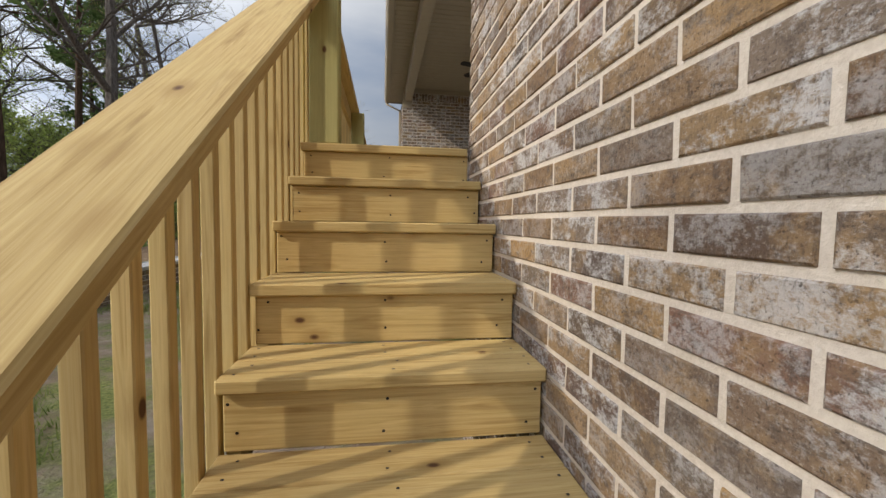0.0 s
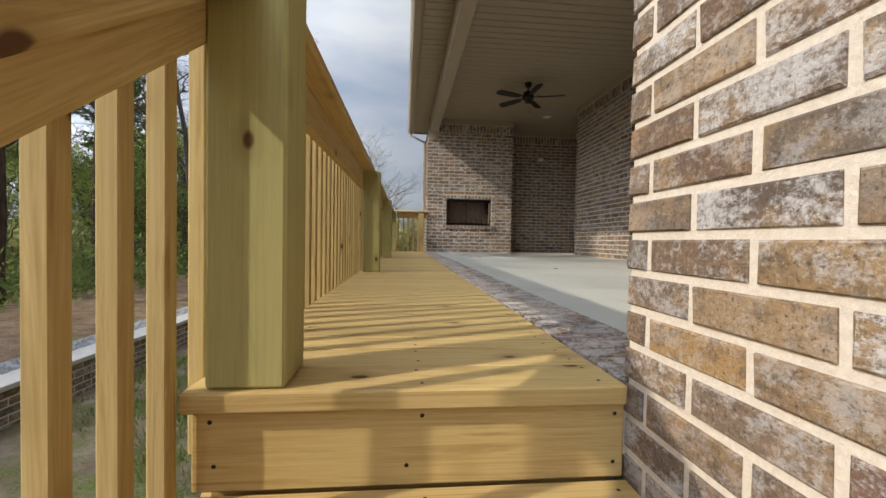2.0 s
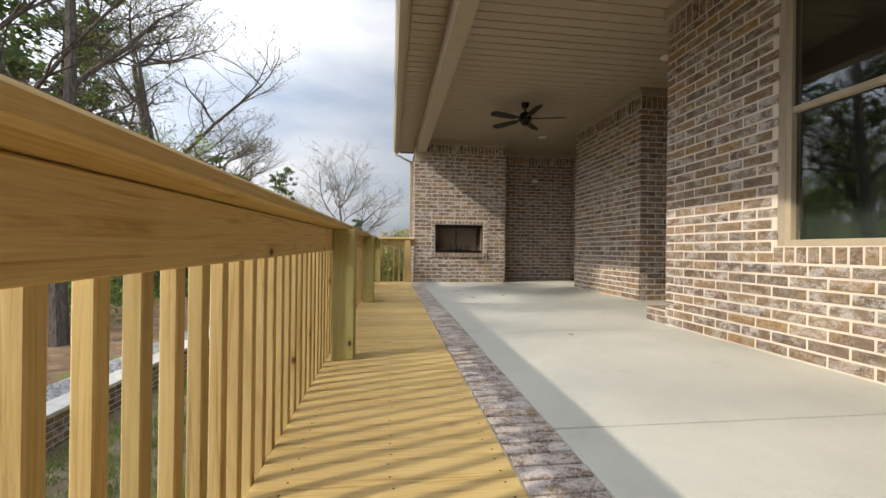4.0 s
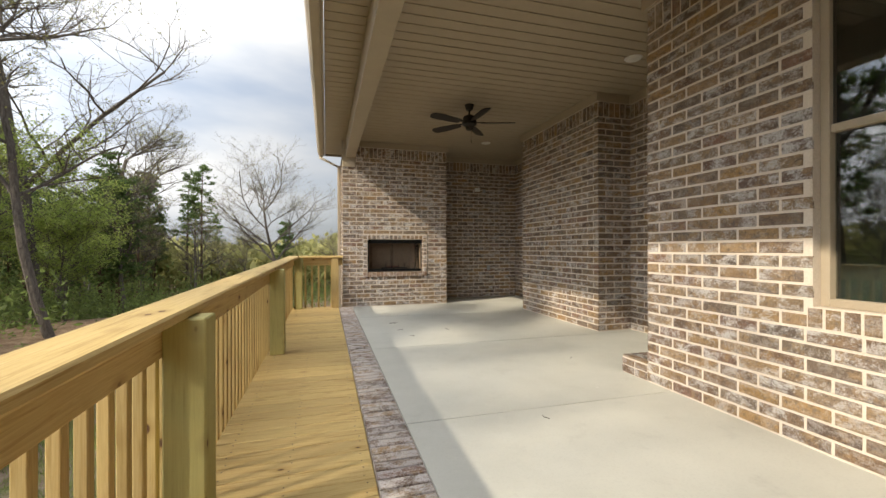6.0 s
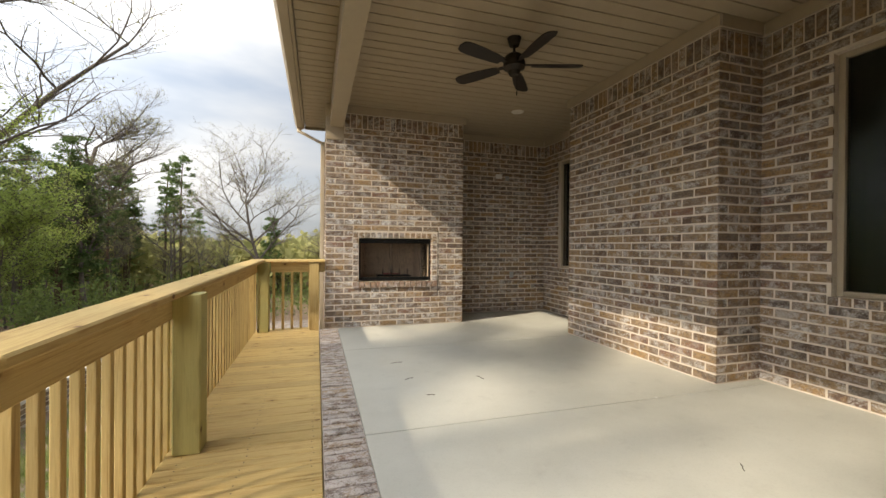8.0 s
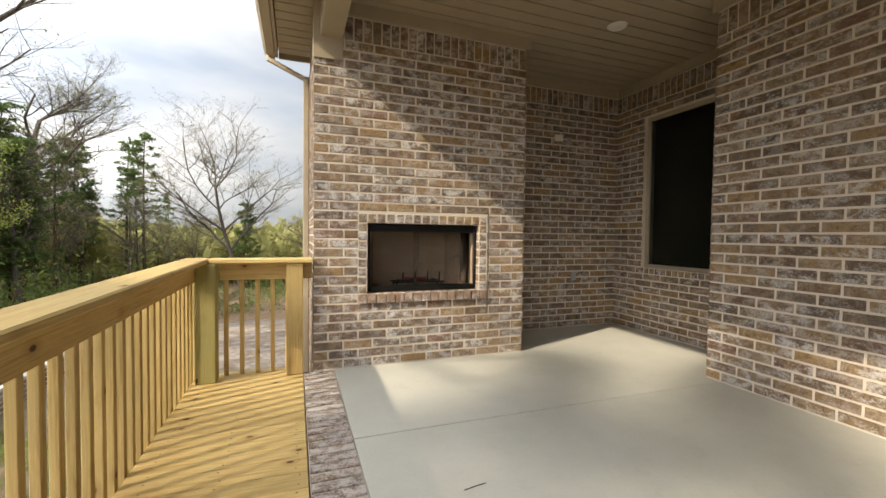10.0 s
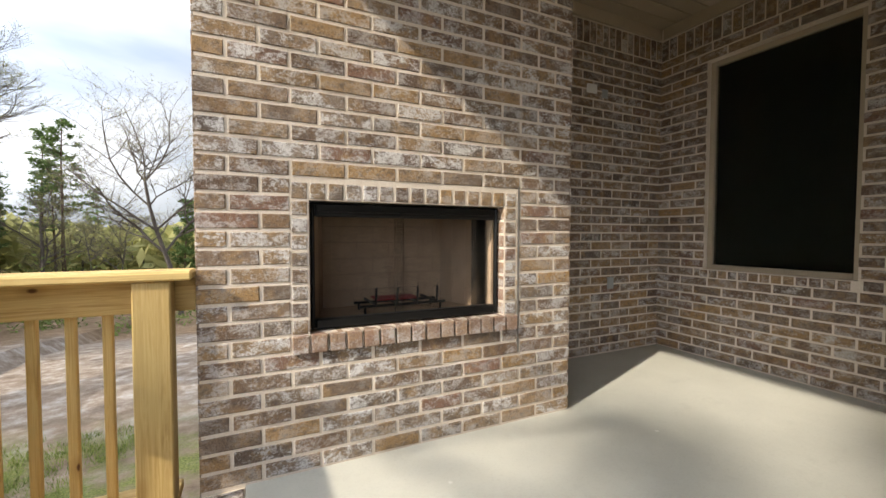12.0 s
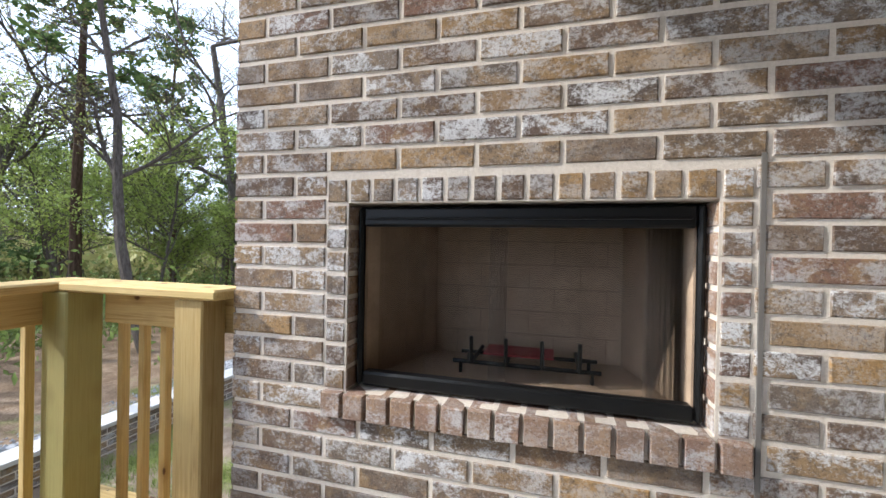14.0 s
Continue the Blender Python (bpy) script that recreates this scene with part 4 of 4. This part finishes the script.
for k in range(3):
    part("mesh_curtain", curtain(BX1 - 0.155 + 0.01 * k, BX1 - 0.05, 3 + k), MESH, fb, "", Matrix.Translation((0, 0.012 * k, 0)))
bm = bmesh.new()
tube(bm, (BX0 + 0.04, fy + 0.075, BZ1 - 0.058), (BX1 - 0.04, fy + 0.075, BZ1 - 0.058), 0.005, 0.005, 8)
part("curtain_rod", bm, BLACK, fb)
# joints of the firebrick lining
for k in range(1, 6):
    block("lining_joint", fb, (ix0 + 0.13, iy1 - 0.002, BZ0 + 0.02 + 0.1 * k), (ix1 - 0.13, iy1 - 0.0005, BZ0 + 0.024 + 0.1 * k), LINING_JOINT)
for k in range(5):
    for m in range(4):
        x = ix0 + 0.22 + 0.21 * m + 0.105 * (k % 2)
        block("lining_joint", fb, (x, iy1 - 0.002, BZ0 + 0.024 + 0.1 * k), (x + 0.004, iy1 - 0.0005, BZ0 + 0.12 + 0.1 * k), LINING_JOINT)

# ---- nail heads ----
r3 = random.Random(5)
verts, faces = [], []


def nail(p, axis, r=0.0045):
    n0 = len(verts)
    for k in range(6):
        a, b = r * math.cos(k * math.pi / 3), r * math.sin(k * math.pi / 3)
        verts.append((p[0] + a, p[1] - 0.0012, p[2] + b) if axis == "y" else (p[0] + a, p[1] + b, p[2] + 0.0012))
    faces.append(tuple(range(n0, n0 + 6)))


for k in range(STEPS):
    zt, yt = -RISE * k, DECK_Y0 - RUN * k
    for x in (DECK_X0 + 0.04, -0.06, XC - 0.05):
        for dz in (0.065, 0.15):
            nail((x + r3.uniform(-0.02, 0.02), yt + 0.022, zt - dz + r3.uniform(-0.01, 0.01)), "y")
        if k:
            for dy in (0.035, 0.10, 0.175, 0.245):
                nail((x + r3.uniform(-0.02, 0.02), yt + dy, zt), "z")
data = bpy.data.meshes.new("nail_heads")
data.from_pydata(verts, [], faces)
ob = part("nail_heads", data, BRONZE, stair)
ob["kind"] = "stuff"
verts, faces = [], []
y = DECK_Y0
while y < DECK_Y1 - 0.05:
    for x in (DECK_X0 + 0.10, -0.06, DECK_X1 - 0.05):
        for dy in (0.03, 0.108):
            nail((x + r3.uniform(-0.01, 0.01), y + dy, 0.001), "z")
    y += 0.1425
data = bpy.data.meshes.new("nail_heads")
data.from_pydata(verts, [], faces)
ob = part("nail_heads", data, BRONZE, deck)
ob["kind"] = "stuff"


# ---- trees ----
def limbs_mesh(name, segs, material):
    """Tapered limbs as one mesh; thin twigs have three sides."""
    verts, faces = [], []
    for p, q, ra, rb in segs:
        d = (q - p)
        if d.length < 1e-4:
            continue
        d.normalize()
        side = d.orthogonal().normalized()
        other = d.cross(side)
        sides = 7 if ra > 0.07 else 5 if ra > 0.025 else 3
        n0 = len(verts)
        for c, rr in ((p, ra), (q, rb)):
            for k in range(sides):
                a = k * 2 * math.pi / sides
                verts.append(c + side * (rr * math.cos(a)) + other * (rr * math.sin(a)))
        for k in range(sides):
            m = (k + 1) % sides
            faces.append((n0 + k, n0 + m, n0 + sides + m, n0 + sides + k))
    data = bpy.data.meshes.new(name)
    data.from_pydata([tuple(v) for v in verts], [], faces)
    data.materials.append(material)
    return data


def leaf_quads(name, spots, material, seed, size, squash=1.0):
    r = random.Random(seed)
    verts, faces = [], []
    for p in spots:
        a = Vector((r.gauss(0, 1), r.gauss(0, 1), r.gauss(0, squash))).normalized()
        b = a.orthogonal().normalized()
        b = (b * math.cos(1.3) + a.cross(b) * math.sin(r.uniform(0, 6.3))).normalized()
        s0 = size * r.uniform(0.6, 1.4)
        n0 = len(verts)
        verts += [tuple(p - a * s0), tuple(p + b * s0 * 0.45), tuple(p + a * s0), tuple(p - b * s0 * 0.45)]
        faces.append((n0, n0 + 1, n0 + 2, n0 + 3))
    data = bpy.data.meshes.new(name)
    data.from_pydata(verts, [], faces)
    data.materials.append(material)
    return data


def bare_tree_meshes(seed, height, radius, lean=(0.0, 0.0), crown=1.0, leafy=0):
    r = random.Random(seed)
    trunk, limbs, tips = [], [], []

    def grow(p, d, length, rad, level, store):
        n = 6 if level == 0 else 5 if level < 3 else 3
        q = p
        for k in range(n):
            f = k / n
            d = (d + Vector((r.gauss(0, 1), r.gauss(0, 1), r.gauss(0.25, 0.6))) * (0.07 if level == 0 else 0.17)).normalized()
            e = q + d * (length / n)
            ra, rb = rad * (1 - 0.55 * f), rad * (1 - 0.55 * (k + 1) / n)
            store.append((q, e, ra, rb))
            q = e
            if level == 0 and k < 2:
                continue
            if level < 4:
                for _ in range((2, 2, 2, 2)[level] if not (level == 0 and k == 5) else 4):
                    if r.random() < (0.88 if level < 2 else 0.72):
                        side = Vector((r.gauss(0, 1), r.gauss(0, 1), 0)).normalized()
                        nd = (d * r.uniform(0.35, 0.8) + side * r.uniform(0.6, 1.0) + Vector((0, 0, 0.12))).normalized()
                        cl = length * r.uniform(0.38, 0.68) * (1 - 0.35 * f) * (crown if level == 0 else 1.0)
                        grow(q, nd, cl, max(0.006, rb * r.uniform(0.48, 0.70)), level + 1, limbs)
            if level >= 3:
                tips.append(q + Vector((r.gauss(0, 0.06), r.gauss(0, 0.06), r.gauss(0, 0.06))))

    grow(Vector((0, 0, -0.4)), Vector((lean[0], lean[1], 1)).normalized(), height * 0.72, radius, 0, trunk)
    if leafy:
        spread = [t + Vector((r.gauss(0, 0.12), r.gauss(0, 0.12), r.gauss(0, 0.10))) for t in tips for _ in range(leafy)]
        return limbs_mesh("trunk", trunk, BARK_GREY), limbs_mesh("crown", limbs, BARK_GREY), leaf_quads("foliage", spread, SPRING_LEAF, seed, 0.06)
    tips = [t for t in tips if r.random() < 0.55]
    return limbs_mesh("trunk", trunk, BARK_GREY), limbs_mesh("crown", limbs, BARK_GREY), leaf_quads("foliage", tips, BUDS, seed, 0.045)


def pine_meshes(seed, height, radius, bare=0.45):
    r = random.Random(seed)
    segs, spots = [], []
    p, d, n = Vector((0, 0, -0.4)), Vector((0, 0, 1)), 12
    for k in range(n):
        d = (d + Vector((r.gauss(0, 0.03), r.gauss(0, 0.03), 0.1))).normalized()
        q = p + d * ((height + 0.4) / n)
        segs.append((p, q, radius * (1 - 0.85 * k / n), radius * (1 - 0.85 * (k + 1) / n)))
        f = (k + 1) / n
        if f > bare:
            for _ in range(7):
                s = Vector((r.gauss(0, 1), r.gauss(0, 1), 0)).normalized()
                reach = height * 0.20 * (1.15 - f) ** 0.7 * r.uniform(0.5, 1.15)
                at = p + (q - p) * r.random()
                bd = (s + Vector((0, 0, r.uniform(-0.05, 0.5)))).normalized()
                tip = at + bd * reach + Vector((0, 0, 0.15 * reach))
                segs.append((at, tip, 0.035, 0.010))
                for m in range(5):
                    c = at.lerp(tip, 0.45 + 0.6 * r.random()) + Vector((r.gauss(0, 0.22), r.gauss(0, 0.22), r.gauss(0, 0.12)))
                    spots += [c + Vector((r.gauss(0, 0.17), r.gauss(0, 0.17), r.gauss(0, 0.11))) for _ in range(14)]
        elif f > 0.25 and r.random() < 0.7:
            s = Vector((r.gauss(0, 1), r.gauss(0, 1), 0.1)).normalized()
            segs.append((p, p + s * r.uniform(0.4, 1.1), 0.02, 0.006))
        p = q
    return limbs_mesh("trunk", segs, BARK_PINE), leaf_quads("foliage", spots, NEEDLES, seed, 0.15, 0.6)


def tree(meshes, x, y, label, spin=0.0, size=1.0, group="woodland trees", category="tree", name="tree"):
    z = ground_height(x, y)
    root = thing(name, x, y, z, label, category, group)
    root.matrix_basis = pose(x, y, z, 0, 0, spin)
    for data in meshes:
        ob = new(data.name.split(".")[0], data)
        ob.parent = root
    root.scale = (size, size, size)
    return root


BARE = [bare_tree_meshes(21, 15, 0.23), bare_tree_meshes(22, 13, 0.19, (0.12, 0.05)), bare_tree_meshes(23, 17, 0.26, (-0.06, 0.08), 1.1), bare_tree_meshes(27, 11, 0.13, (0.1, -0.05))]
LEANING = bare_tree_meshes(31, 16, 0.18, (-0.26, -0.10), 0.62)
SPREADING = bare_tree_meshes(35, 17, 0.24, (0.03, 0.0), 1.25)
SLANTED = bare_tree_meshes(36, 19, 0.30, (0.20, 0.0), 0.9)
PINES = [pine_meshes(41, 16, 0.20), pine_meshes(42, 19, 0.23, 0.5), pine_meshes(43, 12, 0.14, 0.3)]
BARE_L, PINE_L = "bare grey hardwood tree with early spring buds", "tall green pine with a dark slender trunk"

tree(BARE[2], -6.5, 10.6, "bare hardwood with a thick dark trunk beyond the retaining wall", 150, 0.68)
tree(LEANING, -7.0, 16.3, "leaning bare hardwood beyond the retaining wall", 0, 0.72)
tree(PINES[0], -9.6, 11.4, PINE_L, 20, 0.95, name="pine")
tree(SPREADING, -2.7, 34.0, "wide-crowned bare hardwood with early spring buds", 10, 0.60)
tree(SLANTED, -16.0, 37.0, "slanting bare hardwood in the wood's edge", 0, 0.85)
tree(BARE[3], -6.2, 38.0, BARE_L, 70, 0.55)
for x, y, k, spin, size in ((-10.9, 45.0, 1, 0, 0.64), (-12.6, 46.5, 1, 140, 0.62), (-14.6, 44.0, 0, 10, 0.70), (-17.5, 43.0, 0, 210, 0.66), (-19.8, 41.0, 1, 80, 0.60), (-4.0, 46.0, 2, 60, 0.62), (-22.5, 39.0, 0, 33, 0.74)):
    tree(PINES[k], x, y, PINE_L, spin, size, name="pine")
for x, y, k, spin, size in ((-15.8, 41.0, 3, 20, 0.72), (-18.4, 38.5, 1, 120, 0.60), (-8.8, 43.0, 3, 240, 0.55), (-21.0, 35.0, 0, 300, 0.62)):
    tree(BARE[k], x, y, BARE_L, spin, size)
for x, u, k, spin in ((-18.0, 8.6, 1, 250),):
    tree(PINES[k], x, u + 0.362 * (x - 2), PINE_L, spin, 1.0, name="pine")
tree(BARE[2], -17.0, 4.7 + 0.362 * -19.0, BARE_L, 200, 0.95)
tree(BARE[1], -16.0, 6.6 + 0.362 * -18.0, BARE_L, 60, 1.1)
tree(BARE[0], -14.0, 7.8 + 0.362 * -16.0, BARE_L, 30, 1.0)
LEAFY = [bare_tree_meshes(51, 7.5, 0.07, (0.05, 0.0), 1.1, 1), bare_tree_meshes(52, 6.0, 0.06, (-0.05, 0.08), 1.2, 1)]
for x, y, k, spin, size in ((-11.0, 19.6, 0, 0, 0.95), (-13.2, 22.5, 1, 60, 1.0), (-9.8, 22.4, 1, 130, 0.8), (-15.5, 20.0, 0, 200, 1.05), (-16.5, 25.0, 1, 20, 1.15), (-12.0, 26.5, 0, 280, 0.85), (-19.0, 22.0, 0, 90, 1.1), (-14.0, 31.0, 1, 150, 0.9), (-18.5, 29.5, 0, 310, 0.9)):
    tree(LEAFY[k], x, y, "young broadleaf tree in fresh pale green leaf", spin, size)
tree(PINES[1], -12.2, 18.2, PINE_L, 75, 0.80, name="pine")
tree(PINES[0], -14.8, 23.6, PINE_L, 15, 0.85, name="pine")
r8 = random.Random(15)
for k in range(30):
    d = r8.uniform(26, 48)
    x, y = -d * r8.uniform(0.33, 0.72), 4 + d * 0.92
    if r8.random() < 0.42:
        tree(BARE[r8.randrange(4)], x, y, BARE_L, r8.uniform(0, 360), r8.uniform(0.42, 0.68))
    else:
        tree(PINES[r8.randrange(3)], x, y, PINE_L, r8.uniform(0, 360), r8.uniform(0.42, 0.62), name="pine")
r4 = random.Random(77)
spots = []
tries = 0
while len(spots) < 86 and tries < 4000:
    tries += 1
    if r4.random() < 0.6:
        x, y = r4.uniform(-48, -8.5), r4.uniform(-14, 46)
    else:
        x, y = r4.uniform(-40, 16), r4.uniform(34, 85)
    if any((x - a) ** 2 + (y - b) ** 2 < 9.0 for a, b in spots) or (x > -11 and 8 < y < 30) or (x > -27 and -1.5 < y - 0.362 * (x - 2) < 13.0):
        continue
    spots.append((x, y))
    kind = r4.random()
    low = 0.60 if y > 30 else 1.0
    if kind < 0.58:
        tree(BARE[r4.randrange(4)], x, y, BARE_L, r4.uniform(0, 360), low * r4.uniform(0.7, 1.05))
    else:
        tree(PINES[r4.randrange(3)], x, y, PINE_L, r4.uniform(0, 360), low * r4.uniform(0.65, 1.0), name="pine")

# grass blades in loose tufts on the lawn
r7 = random.Random(61)
verts, faces = [], []
for k in range(2600):
    cx, cy = r7.uniform(-3.65, -0.65), r7.uniform(-3.0, 15.5)
    if noise.noise(Vector((cx * 0.55, cy * 0.55, 3.0))) < -0.05:
        continue
    for _ in range(26):
        x, y = cx + r7.gauss(0, 0.07), cy + r7.gauss(0, 0.07)
        z, h, a = ground_height(x, y) - 0.01, r7.uniform(0.03, 0.10), r7.uniform(0, 6.3)
        dx, dy, w = math.cos(a), math.sin(a), 0.005
        n0 = len(verts)
        verts += [(x - dy * w, y + dx * w, z), (x + dy * w, y - dx * w, z), (x + dx * h * 0.6, y + dy * h * 0.6, z + h)]
        faces.append((n0, n0 + 1, n0 + 2))
data = bpy.data.meshes.new("grass")
data.from_pydata(verts, [], faces)
tagged(part("grass", data, GRASS), "thin patchy spring grass on the lawn", "grass", kind="stuff")

# undergrowth and the far wood
r5 = random.Random(99)
leaves = []
for k in range(700):
    if r5.random() < 0.7:
        x, y = r5.uniform(-34, -7.5), r5.uniform(-10, 44)
    else:
        x, y = r5.uniform(-25, 16), r5.uniform(27, 60)
    z, w, h = ground_height(x, y), r5.uniform(0.5, 1.5), r5.uniform(0.6, 2.4)
    for _ in range(170):
        leaves.append(Vector((x + r5.gauss(0, w * 0.55), y + r5.gauss(0, w * 0.55), z + abs(r5.gauss(0, h * 0.55)))))
tagged(part("undergrowth", leaf_quads("undergrowth", leaves, SHRUB, 3, 0.085), None), "green shrubs and saplings under the trees", "shrubs", kind="stuff")
leaves, stems = [], []
for k in range(1700):
    a = r5.uniform(-2.0, 0.55)
    d = 42 + 150 * r5.random() ** 1.3
    x, y = d * math.sin(a), d * math.cos(a) + 8
    z = -4.2
    h = r5.uniform(4.6, 7.2) * (1 + 0.15 * math.sin(a * 9))
    stems.append((Vector((x, y, z)), Vector((x, y, z + h * 0.8)), 0.12, 0.04))
    for _ in range(70):
        leaves.append(Vector((x + r5.gauss(0, 1.9), y + r5.gauss(0, 1.9), z + h * (0.25 + 0.75 * r5.random() ** 0.8))))
tagged(part("far_wood", leaf_quads("far_wood", leaves, FAR_LEAF, 4, 0.62), None), "distant spring woodland in pale green and grey", "woodland", kind="stuff")
tagged(part("far_trunks", limbs_mesh("far_trunks", stems, BARK_GREY), None), "distant grey tree trunks", "woodland", kind="stuff")

# ---- litter on the patio ----
r6 = random.Random(8)
for x, y, a, l in ((1.72, 8.05, 1.9, 0.10), (1.05, 8.22, 0.4, 0.09), (1.20, 7.80, 2.6, 0.07), (1.02, 8.75, 0.2, 0.12), (2.45, 6.30, 1.0, 0.08), (1.50, 5.10, 2.2, 0.07)):
    bm = bmesh.new()
    p = Vector((x, y, 0.0))
    for k in range(3):
        q = p + Vector((math.cos(a), math.sin(a), 0)) * (l / 3)
        tube(bm, p, q, 0.0028, 0.0022, 6)
        a += r6.uniform(-0.6, 0.6)
        p = q
    tagged(part("twig", bm, BARK_GREY), "small dry twig lying on the concrete patio", "twig", "twigs on the patio")
